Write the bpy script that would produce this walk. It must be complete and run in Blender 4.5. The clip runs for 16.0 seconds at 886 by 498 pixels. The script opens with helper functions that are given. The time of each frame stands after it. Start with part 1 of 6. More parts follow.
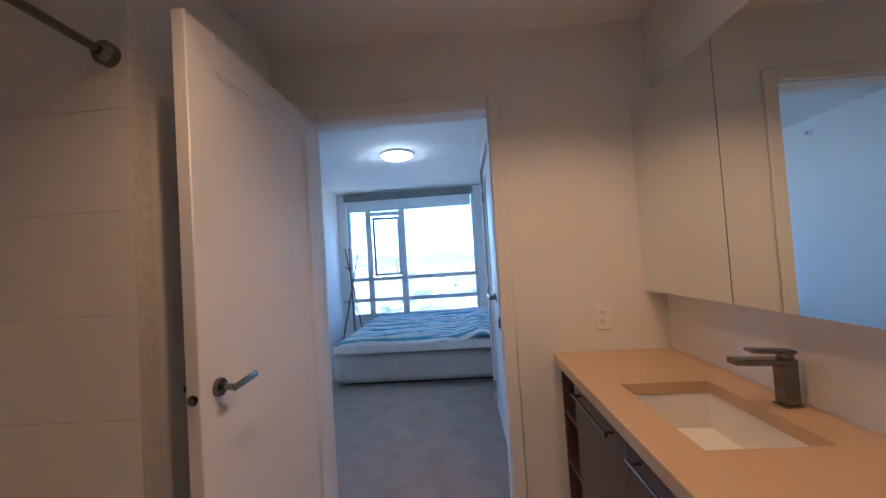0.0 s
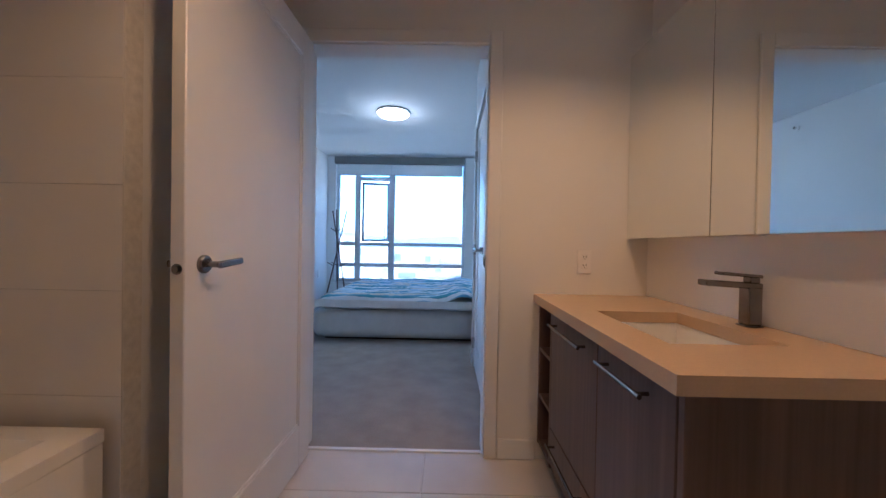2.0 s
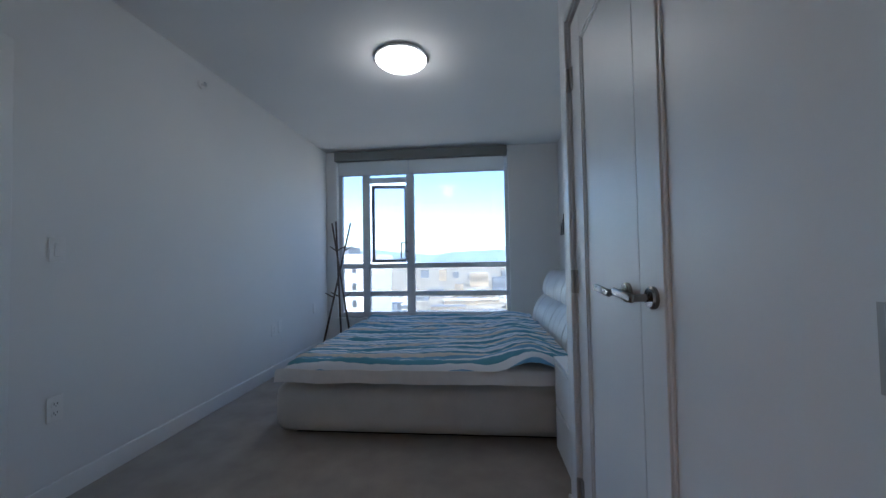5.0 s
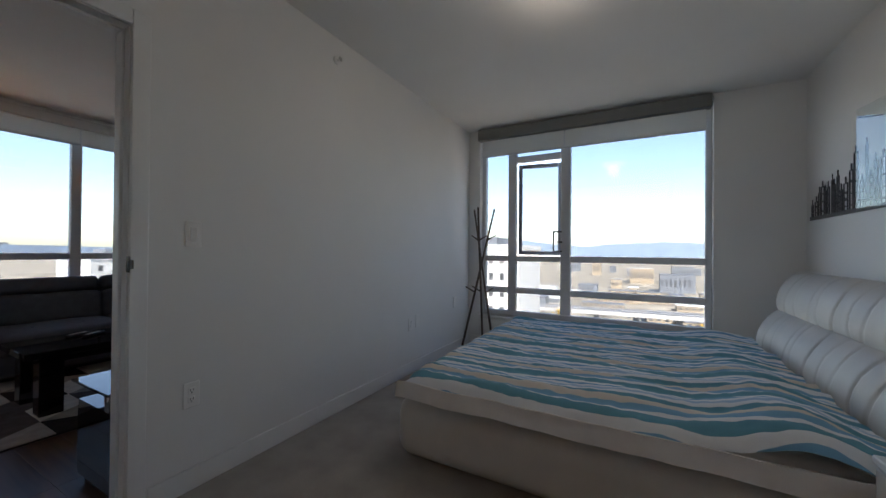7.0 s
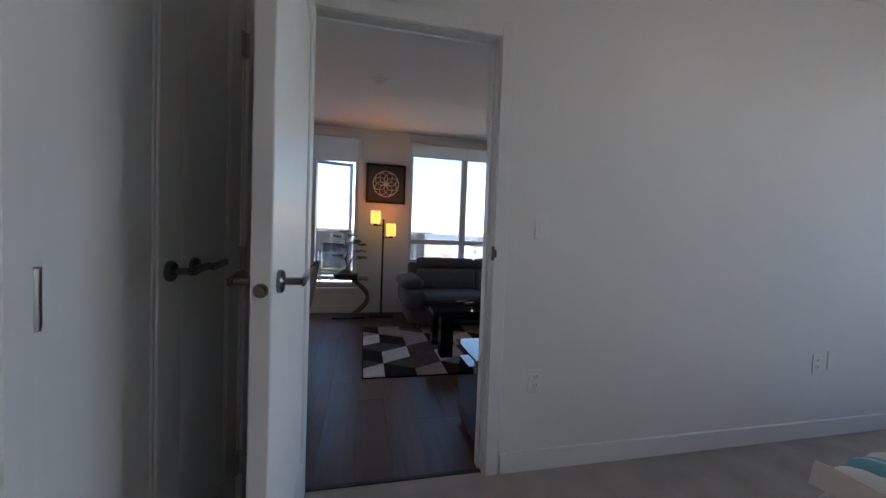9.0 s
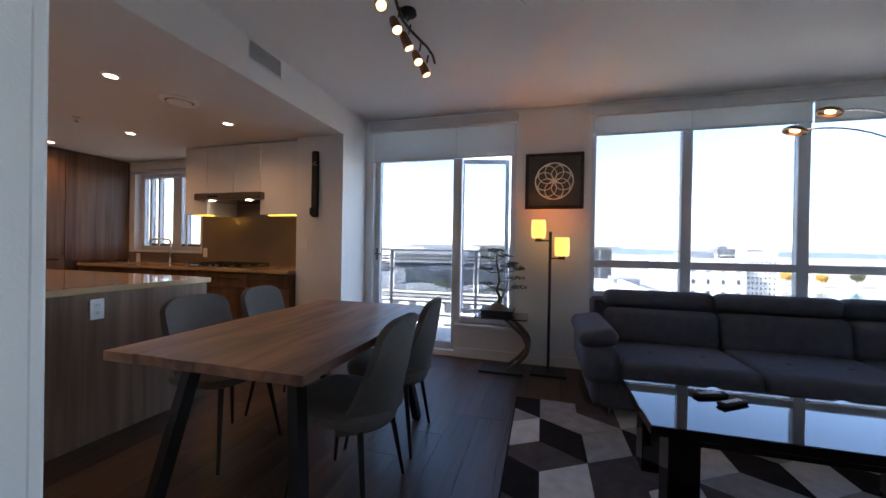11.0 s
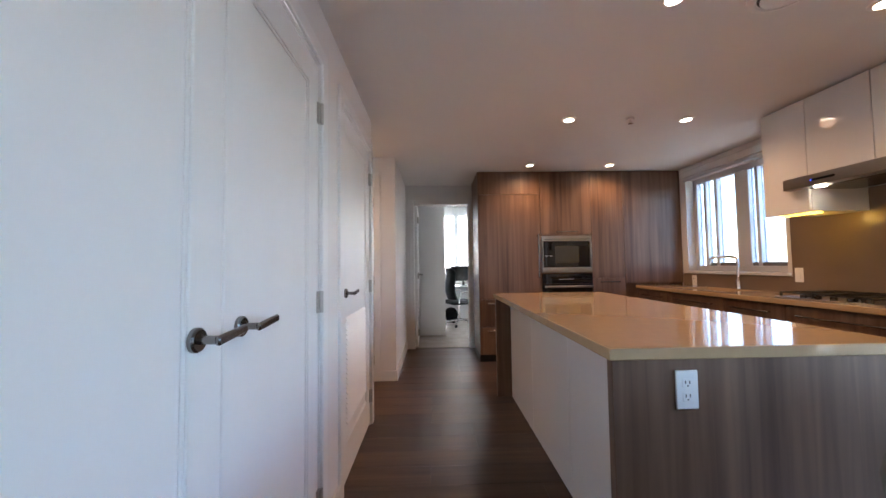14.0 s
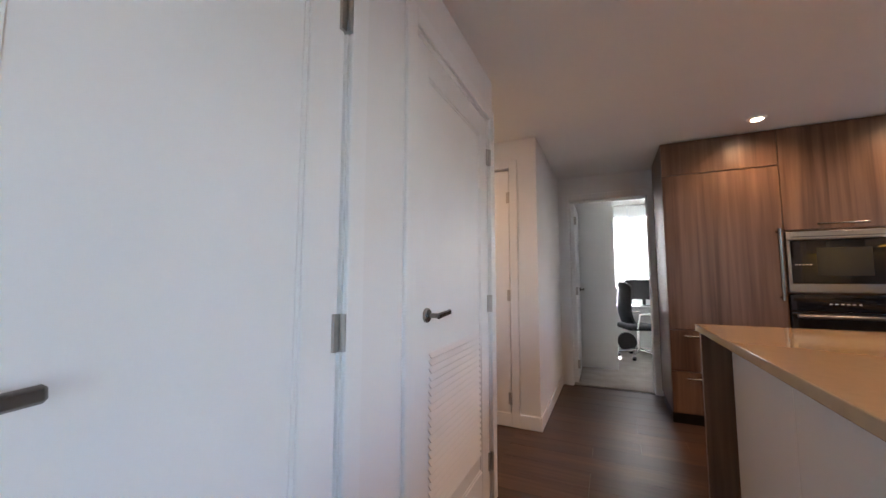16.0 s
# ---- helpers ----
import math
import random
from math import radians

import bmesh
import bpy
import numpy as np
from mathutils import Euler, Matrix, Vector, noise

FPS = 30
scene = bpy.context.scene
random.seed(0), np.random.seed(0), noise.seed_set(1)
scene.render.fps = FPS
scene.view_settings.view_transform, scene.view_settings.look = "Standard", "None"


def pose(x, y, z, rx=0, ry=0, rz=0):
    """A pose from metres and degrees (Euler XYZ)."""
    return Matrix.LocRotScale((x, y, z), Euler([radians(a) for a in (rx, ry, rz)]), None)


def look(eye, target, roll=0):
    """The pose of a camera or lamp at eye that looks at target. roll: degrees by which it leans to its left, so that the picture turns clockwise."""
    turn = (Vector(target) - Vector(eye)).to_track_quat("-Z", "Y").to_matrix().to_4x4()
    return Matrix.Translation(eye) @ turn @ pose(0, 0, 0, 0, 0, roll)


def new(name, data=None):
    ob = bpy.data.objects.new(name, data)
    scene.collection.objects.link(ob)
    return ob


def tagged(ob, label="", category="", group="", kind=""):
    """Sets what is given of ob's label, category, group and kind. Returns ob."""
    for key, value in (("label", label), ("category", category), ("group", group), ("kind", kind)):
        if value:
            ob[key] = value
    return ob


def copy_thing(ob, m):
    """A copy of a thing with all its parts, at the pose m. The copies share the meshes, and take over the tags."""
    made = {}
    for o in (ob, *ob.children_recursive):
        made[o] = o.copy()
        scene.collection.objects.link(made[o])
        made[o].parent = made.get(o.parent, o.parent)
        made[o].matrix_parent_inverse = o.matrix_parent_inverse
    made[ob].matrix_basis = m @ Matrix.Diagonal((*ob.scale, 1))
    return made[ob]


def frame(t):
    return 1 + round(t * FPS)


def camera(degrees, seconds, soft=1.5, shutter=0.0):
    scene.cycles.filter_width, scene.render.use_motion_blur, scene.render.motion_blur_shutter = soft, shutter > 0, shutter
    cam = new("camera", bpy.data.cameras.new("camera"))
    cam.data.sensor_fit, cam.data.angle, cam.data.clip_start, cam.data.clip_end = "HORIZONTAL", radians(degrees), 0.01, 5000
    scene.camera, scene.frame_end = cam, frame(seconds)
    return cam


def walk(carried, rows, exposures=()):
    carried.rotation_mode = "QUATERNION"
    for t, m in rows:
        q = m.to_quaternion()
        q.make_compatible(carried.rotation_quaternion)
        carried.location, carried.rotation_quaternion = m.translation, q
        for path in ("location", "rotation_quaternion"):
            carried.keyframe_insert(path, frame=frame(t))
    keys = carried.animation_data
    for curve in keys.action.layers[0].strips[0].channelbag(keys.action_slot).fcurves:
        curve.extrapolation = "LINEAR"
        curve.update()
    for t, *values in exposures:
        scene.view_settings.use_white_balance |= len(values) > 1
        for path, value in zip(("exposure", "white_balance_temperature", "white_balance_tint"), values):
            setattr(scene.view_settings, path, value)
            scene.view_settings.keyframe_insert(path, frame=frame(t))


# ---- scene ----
cam = camera(102.1, 16.0)
PATH = [
    (0, (0.684, -1.78, 1.315), (0.586, 0.217, 1.379), -3.7),
    (0.5, (0.676, -1.81, 1.186), (0.678, 0.188, 1.266), -0.1),
    (1, (0.664, -1.805, 1.106), (0.705, 0.194, 1.093), 1.7),
    (1.5, (0.658, -1.817, 1.068), (0.649, 0.182, 0.995), 2.0),
    (2, (0.667, -1.793, 1.066), (0.641, 0.206, 1.043), 1.0),
    (2.5, (0.662, -1.685, 1.061), (0.543, 0.311, 0.999), 0.5),
    (3, (0.577, -1.385, 1.07), (0.512, 0.614, 1.046), 0.5),
    (3.5, (0.521, -1.059, 1.097), (0.444, 0.94, 1.121), -1.0),
    (4, (0.506, -0.685, 1.112), (0.327, 1.307, 1.122), -0.9),
    (4.2, (0.546, -0.581, 1.13), (0.363, 1.409, 1.209), -1.3),
    (6.3, (0.393, 0.445, 1.109), (0.165, 2.432, 1.132), 1.3),
    (6.5, (0.375, 0.469, 1.114), (0.037, 2.44, 1.137), 1.6),
    (7, (0.353, 0.504, 1.134), (-0.602, 2.262, 1.148), 0.5),
    (7.2, (0.334, 0.485, 1.136), (-0.911, 2.049, 1.177), 1.6),
    (7.5, (0.32, 0.521, 1.148), (-1.248, 1.762, 1.157), 1.2),
    (8, (0.32, 0.463, 1.142), (-1.494, 1.306, 1.116), 0.7),
    (8.2, (0.321, 0.46, 1.139), (-1.519, 1.244, 1.093), 1.2),
    (10.3, (-0.904, 0.844, 1.17), (-2.901, 0.762, 1.11), 0.6),
    (10.5, (-1.078, 0.803, 1.178), (-3.076, 0.743, 1.089), -1.0),
    (10.9, (-1.337, 0.803, 1.183), (-3.285, 0.349, 1.172), 0.7),
    (11, (-1.398, 0.788, 1.179), (-3.325, 0.254, 1.17), 1.0),
    (11.5, (-1.67, 0.653, 1.193), (-3.414, -0.325, 1.202), 0.8),
    (11.8, (-1.749, 0.531, 1.195), (-3.316, -0.712, 1.198), -0.5),
    (12, (-1.832, 0.484, 1.193), (-3.166, -1.006, 1.215), -0.2),
    (12.5, (-1.943, 0.304, 1.197), (-2.526, -1.609, 1.218), 0.4),
    (13, (-1.979, 0.012, 1.181), (-2.257, -1.968, 1.223), 1.1),
    (13.5, (-2.029, -0.29, 1.188), (-2.267, -2.274, 1.263), -2.7),
    (14, (-2.104, -0.614, 1.177), (-2.154, -2.611, 1.268), -0.8),
    (14.5, (-2.097, -0.929, 1.197), (-2.366, -2.909, 1.268), 0.1),
    (15, (-2.156, -1.154, 1.19), (-2.305, -3.149, 1.205), 3.7),
    (15.5, (-2.202, -1.323, 1.203), (-2.09, -3.319, 1.167), 2.7),
    (16, (-2.212, -1.459, 1.158), (-1.375, -3.267, 1.328), 0.1),
]
EXPOSE = [(0, 4.45, 4500, 8), (3, 4.4, 4500, 8), (3.5, 3.95, 4500, 8), (4, 3.7, 4600, 8), (4.2, 3.65, 4650, 8), (6.3, 3.35, 6850, 14), (7, 3.25, 6850, 14), (7.5, 3.15, 6800, 14), (8, 3.85, 6650, 15), (10.3, 3.8, 6450, 16), (11, 4.1, 6250, 16),
          (11.5, 4.6, 6000, 15), (12, 4.8, 5950, 13), (12.5, 4.83, 5800, 12), (13, 5.12, 5770, 12), (13.4, 5.2, 5750, 12), (14.2, 5.05, 5750, 12), (15.2, 4.9, 5750, 12), (16, 5.0, 5850, 12)]
walk(cam, [(t, look(eye, target, roll)) for t, eye, target, roll in PATH], EXPOSE)

# ---------------- light ----------------
SUN_EL, SUN_AZ = 42.0, 155.0
world = bpy.data.worlds.new("sky")
scene.world = world
world.use_nodes = True
wn = world.node_tree
sky = wn.nodes.new("ShaderNodeTexSky")
sky.sky_type = "NISHITA"
sky.sun_disc = False
sky.sun_elevation, sky.sun_rotation = radians(SUN_EL), radians(SUN_AZ)
sky.air_density, sky.dust_density = 1.0, 0.9
wn.links.new(sky.outputs[0], wn.nodes["Background"].inputs[0])
wn.nodes["Background"].inputs[1].default_value = 0.14


def sunlamp():
    d = bpy.data.lights.new("sun", "SUN")
    d.energy, d.angle, d.color = 5.0, radians(0.5), (1.0, 0.95, 0.88)
    a, e = radians(SUN_AZ), radians(SUN_EL)
    src = Vector((math.sin(a) * math.cos(e), math.cos(a) * math.cos(e), math.sin(e)))
    o = new("sun", d)
    o.matrix_world = look(src * 60, (0, 0, 0))


sunlamp()


def spot(x, y, z, watts, color=(1.0, 0.55, 0.26), size=110, blend=0.6, target=None, radius=0.03):
    d = bpy.data.lights.new("downlight_lamp", "SPOT")
    d.energy, d.color, d.spot_size, d.spot_blend, d.shadow_soft_size = watts, color, radians(size), blend, radius
    o = new("downlight_lamp", d)
    o.matrix_world = look((x, y, z), target or (x, y + 0.001, 0))


def bulb(x, y, z, watts, color=(1.0, 0.7, 0.4), radius=0.04):
    d = bpy.data.lights.new("bulb_lamp", "POINT")
    d.energy, d.color, d.shadow_soft_size = watts, color, radius
    new("bulb_lamp", d).location = (x, y, z)


BATH_W, POT_W, BED_W = 1.5, 1.02, 0.34
BATH_POTS = [(1.13, -0.74, 118), (0.45, -1.3, 136)]
for bx, by, cone in BATH_POTS:
    spot(bx, by, 2.415, BATH_W, (1.0, 0.47, 0.165), cone, 0.7)
bulb(0.0, 2.43, 2.49, BED_W, (1.0, 0.9, 0.78), 0.1)
POTS = [(-3.16, -2.09), (-4.13, -2.11), (-3.19, -3.39), (-4.14, -3.39), (-3.22, -4.68), (-4.17, -4.71)]
for px, py in POTS + [(-0.95, -3.85)]:
    spot(px, py, 2.30, POT_W, size=160, blend=1.0, radius=0.05)
bulb(-4.95, -3.2, 1.48, 0.033, (1.0, 0.55, 0.08), 0.02)
bulb(-4.95, -1.95, 1.48, 0.033, (1.0, 0.55, 0.08), 0.02)
bulb(-4.93, 0.752, 1.36, 0.16, (1.0, 0.55, 0.18), 0.03)
bulb(-4.93, 0.966, 1.19, 0.16, (1.0, 0.55, 0.18), 0.03)

# ---------------- materials ----------------
def mat(name, color, rough=0.6, metal=0.0, vary=0.06, scale=6.0, bump=0.0, bscale=200.0, coat=0.0, spec=0.5, obj=False, stretch=(1, 1, 1)):
    m = bpy.data.materials.new(name)
    m.use_nodes = True
    nt = m.node_tree
    p = nt.nodes["Principled BSDF"]
    p.inputs["Roughness"].default_value = rough
    p.inputs["Metallic"].default_value = metal
    p.inputs["Coat Weight"].default_value = coat
    p.inputs["Specular IOR Level"].default_value = spec
    tc = nt.nodes.new("ShaderNodeTexCoord")
    mp = nt.nodes.new("ShaderNodeMapping")
    mp.inputs["Scale"].default_value = stretch
    nt.links.new(tc.outputs["Object"], mp.inputs[0])
    n1 = nt.nodes.new("ShaderNodeTexNoise")
    n1.inputs["Scale"].default_value, n1.inputs["Detail"].default_value = scale, 5
    nt.links.new(mp.outputs[0], n1.inputs["Vector"])
    ramp = nt.nodes.new("ShaderNodeValToRGB")
    ramp.color_ramp.elements[0].position, ramp.color_ramp.elements[1].position = 0.3, 0.7
    ramp.color_ramp.elements[0].color = (*[max(0, c * (1 - vary)) for c in color], 1)
    ramp.color_ramp.elements[1].color = (*[min(1, c * (1 + vary)) for c in color], 1)
    nt.links.new(n1.outputs["Fac"], ramp.inputs[0])
    out = ramp.outputs[0]
    if obj:
        info = nt.nodes.new("ShaderNodeObjectInfo")
        mr = nt.nodes.new("ShaderNodeMapRange")
        mr.inputs[3].default_value, mr.inputs[4].default_value = 0.65, 1.3
        nt.links.new(info.outputs["Random"], mr.inputs[0])
        mx = nt.nodes.new("ShaderNodeVectorMath")
        mx.operation = "SCALE"
        nt.links.new(out, mx.inputs[0])
        nt.links.new(mr.outputs[0], mx.inputs["Scale"])
        out = mx.outputs[0]
    nt.links.new(out, p.inputs["Base Color"])
    if bump:
        n2 = nt.nodes.new("ShaderNodeTexNoise")
        n2.inputs["Scale"].default_value, n2.inputs["Detail"].default_value = bscale, 3
        nt.links.new(mp.outputs[0], n2.inputs["Vector"])
        b = nt.nodes.new("ShaderNodeBump")
        b.inputs["Strength"].default_value, b.inputs["Distance"].default_value = bump, 0.004
        nt.links.new(n2.outputs["Fac"], b.inputs["Height"])
        nt.links.new(b.outputs[0], p.inputs["Normal"])
        rr = nt.nodes.new("ShaderNodeMapRange")
        rr.inputs[3].default_value, rr.inputs[4].default_value = max(0, rough - 0.06), min(1, rough + 0.06)
        nt.links.new(n1.outputs["Fac"], rr.inputs[0])
        nt.links.new(rr.outputs[0], p.inputs["Roughness"])
    return m


def wood(name, dark, light, rough=0.4, grain=(40, 40, 1.5), obj=False, spread=(0.7, 1.3), coat=0.0):
    """Streaked wood: noise drawn out along one axis, fine pores across a broad figure."""
    m = bpy.data.materials.new(name)
    m.use_nodes = True
    nt = m.node_tree
    p = nt.nodes["Principled BSDF"]
    p.inputs["Coat Weight"].default_value = coat
    tc = nt.nodes.new("ShaderNodeTexCoord")
    info = nt.nodes.new("ShaderNodeObjectInfo")
    off = nt.nodes.new("ShaderNodeVectorMath")
    off.operation = "SCALE"
    off.inputs[0].default_value = (7.3, 3.1, 5.7)
    nt.links.new(info.outputs["Random"], off.inputs["Scale"])
    ad = nt.nodes.new("ShaderNodeVectorMath")
    nt.links.new(tc.outputs["Object"], ad.inputs[0])
    nt.links.new(off.outputs[0], ad.inputs[1])
    outs = []
    for k, det in ((1.0, 3), (0.22, 6)):
        mp = nt.nodes.new("ShaderNodeMapping")
        mp.inputs["Scale"].default_value = [g * k for g in grain]
        nt.links.new(ad.outputs[0], mp.inputs[0])
        n = nt.nodes.new("ShaderNodeTexNoise")
        n.inputs["Scale"].default_value, n.inputs["Detail"].default_value = 1.0, det
        n.inputs["Distortion"].default_value = 0.4
        nt.links.new(mp.outputs[0], n.inputs["Vector"])
        outs.append(n.outputs["Fac"])
    mix = nt.nodes.new("ShaderNodeMath")
    mix.operation = "MULTIPLY_ADD"
    mix.inputs[1].default_value = 0.45
    nt.links.new(outs[0], mix.inputs[0])
    half = nt.nodes.new("ShaderNodeMath")
    half.operation = "MULTIPLY"
    half.inputs[1].default_value = 0.55
    nt.links.new(outs[1], half.inputs[0])
    nt.links.new(half.outputs[0], mix.inputs[2])
    ramp = nt.nodes.new("ShaderNodeValToRGB")
    ramp.color_ramp.elements[0].position, ramp.color_ramp.elements[1].position = 0.36, 0.64
    ramp.color_ramp.elements[0].color, ramp.color_ramp.elements[1].color = (*dark, 1), (*light, 1)
    nt.links.new(mix.outputs[0], ramp.inputs[0])
    out = ramp.outputs[0]
    if obj:
        mr = nt.nodes.new("ShaderNodeMapRange")
        mr.inputs[3].default_value, mr.inputs[4].default_value = spread
        nt.links.new(info.outputs["Random"], mr.inputs[0])
        mx = nt.nodes.new("ShaderNodeVectorMath")
        mx.operation = "SCALE"
        nt.links.new(out, mx.inputs[0])
        nt.links.new(mr.outputs[0], mx.inputs["Scale"])
        out = mx.outputs[0]
    nt.links.new(out, p.inputs["Base Color"])
    rr = nt.nodes.new("ShaderNodeMapRange")
    rr.inputs[3].default_value, rr.inputs[4].default_value = rough - 0.08, rough + 0.1
    nt.links.new(outs[1], rr.inputs[0])
    nt.links.new(rr.outputs[0], p.inputs["Roughness"])
    b = nt.nodes.new("ShaderNodeBump")
    b.inputs["Strength"].default_value, b.inputs["Distance"].default_value = 0.15, 0.001
    nt.links.new(outs[0], b.inputs["Height"])
    nt.links.new(b.outputs[0], p.inputs["Normal"])
    return m


def glow(name, color, strength):
    m = bpy.data.materials.new(name)
    m.use_nodes = True
    p = m.node_tree.nodes["Principled BSDF"]
    p.inputs["Base Color"].default_value = (*color, 1)
    p.inputs["Emission Color"].default_value = (*color, 1)
    p.inputs["Emission Strength"].default_value = strength
    return m


def clear_glass(name, tint=(0.97, 0.99, 0.98), base=0.03):
    """Thin pane: clear, with a mirror gloss that rises at grazing angles."""
    m = bpy.data.materials.new(name)
    m.use_nodes = True
    nt = m.node_tree
    nt.nodes.remove(nt.nodes["Principled BSDF"])
    t, g, mx = nt.nodes.new("ShaderNodeBsdfTransparent"), nt.nodes.new("ShaderNodeBsdfGlossy"), nt.nodes.new("ShaderNodeMixShader")
    t.inputs[0].default_value = (*tint, 1)
    g.inputs["Roughness"].default_value = 0.0
    f = nt.nodes.new("ShaderNodeLayerWeight")
    pw = nt.nodes.new("ShaderNodeMath")
    pw.operation = "POWER"
    pw.inputs[1].default_value = 4.0
    nt.links.new(f.outputs["Facing"], pw.inputs[0])
    ml = nt.nodes.new("ShaderNodeMath")
    ml.operation = "MULTIPLY_ADD"
    ml.inputs[1].default_value, ml.inputs[2].default_value = 0.5, base
    nt.links.new(pw.outputs[0], ml.inputs[0])
    nt.links.new(ml.outputs[0], mx.inputs[0])
    nt.links.new(t.outputs[0], mx.inputs[1])
    nt.links.new(g.outputs[0], mx.inputs[2])
    nt.links.new(mx.outputs[0], nt.nodes["Material Output"].inputs[0])
    return m


def fabric_blind(name, color):
    m = bpy.data.materials.new(name)
    m.use_nodes = True
    nt = m.node_tree
    p = nt.nodes["Principled BSDF"]
    p.inputs["Base Color"].default_value = (*color, 1)
    p.inputs["Roughness"].default_value = 0.9
    tr = nt.nodes.new("ShaderNodeBsdfTranslucent")
    tr.inputs[0].default_value = (*color, 1)
    wv = nt.nodes.new("ShaderNodeTexNoise")
    wv.inputs["Scale"].default_value = 400
    b = nt.nodes.new("ShaderNodeBump")
    b.inputs["Strength"].default_value = 0.1
    nt.links.new(wv.outputs["Fac"], b.inputs["Height"])
    nt.links.new(b.outputs[0], p.inputs["Normal"])
    mx = nt.nodes.new("ShaderNodeMixShader")
    mx.inputs[0].default_value = 0.45
    nt.links.new(p.outputs[0], mx.inputs[1])
    nt.links.new(tr.outputs[0], mx.inputs[2])
    nt.links.new(mx.outputs[0], nt.nodes["Material Output"].inputs[0])
    return m


def stripes(name):
    """Woven cover: bands of teal, white, sand and pale blue that run from head to foot."""
    m = mat(name, (0.5, 0.5, 0.5), 0.85, vary=0.05, scale=30, bump=0.35, bscale=350)
    nt = m.node_tree
    p = nt.nodes["Principled BSDF"]
    tc = nt.nodes.new("ShaderNodeTexCoord")
    sp = nt.nodes.new("ShaderNodeSeparateXYZ")
    nt.links.new(tc.outputs["UV"], sp.inputs[0])
    a = nt.nodes.new("ShaderNodeMath")
    a.operation = "MULTIPLY"
    a.inputs[1].default_value = 1.0 / 0.3
    nt.links.new(sp.outputs[1], a.inputs[0])
    fr = nt.nodes.new("ShaderNodeMath")
    fr.operation = "FRACT"
    nt.links.new(a.outputs[0], fr.inputs[0])
    ramp = nt.nodes.new("ShaderNodeValToRGB")
    ramp.color_ramp.interpolation = "CONSTANT"
    white, teal, sand, pale, blue = (0.78, 0.81, 0.84), (0.11, 0.31, 0.41), (0.68, 0.62, 0.55), (0.38, 0.55, 0.7), (0.19, 0.41, 0.6)
    bands = ((0.0, white), (0.1, teal), (0.31, white), (0.38, blue), (0.5, sand), (0.64, teal), (0.75, white), (0.82, pale), (0.88, white), (0.93, blue))
    e = ramp.color_ramp.elements
    e[0].color = (*white, 1)
    e[1].position, e[1].color = bands[1][0], (*teal, 1)
    for pos, col in bands[2:]:
        e.new(pos).color = (*col, 1)
    nt.links.new(fr.outputs[0], ramp.inputs[0])
    nt.links.new(ramp.outputs[0], p.inputs["Base Color"])
    return m


PAINT = mat("wall_paint", (0.79, 0.785, 0.77), 0.75, vary=0.025, scale=1.2, bump=0.12, bscale=260)
CEIL = mat("ceiling_paint", (0.8, 0.795, 0.78), 0.85, vary=0.02, scale=1.5, bump=0.15, bscale=180)
TRIM = mat("trim_paint", (0.8, 0.8, 0.79), 0.38, vary=0.02, scale=4, bump=0.03, bscale=60)
CARPET = mat("carpet_pile", (0.4, 0.365, 0.33), 0.95, vary=0.11, scale=5.5, bump=1.0, bscale=420, spec=0.1)
BTILE = mat("bath_floor_tile", (0.62, 0.58, 0.53), 0.35, vary=0.06, scale=4, bump=0.05, bscale=60)
WTILE = mat("bath_wall_tile", (0.76, 0.73, 0.68), 0.15, vary=0.03, scale=3, spec=0.5)
GROUT = mat("grout", (0.72, 0.69, 0.64), 0.9, vary=0.1, scale=40)
FLOORW = wood("floor_plank", (0.034, 0.017, 0.01), (0.1, 0.053, 0.032), 0.37, (2.2, 45, 45), True, (0.75, 1.3))
GAP = mat("floor_gap", (0.015, 0.011, 0.009), 0.8)
CABW = wood("cabinet_veneer", (0.08, 0.043, 0.027), (0.205, 0.12, 0.074), 0.34, (30, 30, 1.1), True, (0.9, 1.1))
VANW = wood("vanity_veneer", (0.05, 0.03, 0.026), (0.13, 0.08, 0.066), 0.35, (55, 55, 1.6), True, (0.9, 1.1))
TABW = wood("table_wood", (0.072, 0.031, 0.017), (0.4, 0.19, 0.1), 0.42, (1.9, 13, 13), True, (0.92, 1.1))
QUARTZ = mat("quartz_counter", (0.43, 0.305, 0.175), 0.085, vary=0.03, scale=25, spec=0.5)
QUARTZ2 = mat("vanity_quartz", (0.56, 0.4, 0.235), 0.24, vary=0.025, scale=140)
GLOSSW = mat("white_lacquer", (0.78, 0.77, 0.75), 0.08, vary=0.01, scale=2)
SPLASH = mat("taupe_backsplash", (0.18, 0.132, 0.095), 0.3, vary=0.06, scale=3)
STEEL = mat("brushed_steel", (0.3, 0.275, 0.25), 0.28, 1.0, vary=0.05, scale=20, stretch=(1, 1, 30))
CHROME = mat("chrome", (0.82, 0.82, 0.82), 0.08, 1.0, vary=0.02)
HINGE = mat("hinge_metal", (0.5, 0.48, 0.45), 0.3, 1.0, vary=0.05, scale=30)
NICKEL = mat("satin_nickel", (0.22, 0.21, 0.2), 0.22, 1.0, vary=0.04, scale=30)
BLACKG = mat("black_gloss", (0.006, 0.006, 0.007), 0.03, vary=0.1, coat=0.4)
BLACKM = mat("black_metal", (0.02, 0.019, 0.018), 0.45, 0.3, vary=0.2, scale=30, bump=0.05)
DARKG = mat("dark_glass", (0.008, 0.008, 0.009), 0.04, vary=0.05)
PORC = mat("porcelain", (0.85, 0.84, 0.82), 0.08, vary=0.01)
MIRROR = mat("mirror_silver", (0.86, 0.88, 0.87), 0.0, 1.0, vary=0.0)
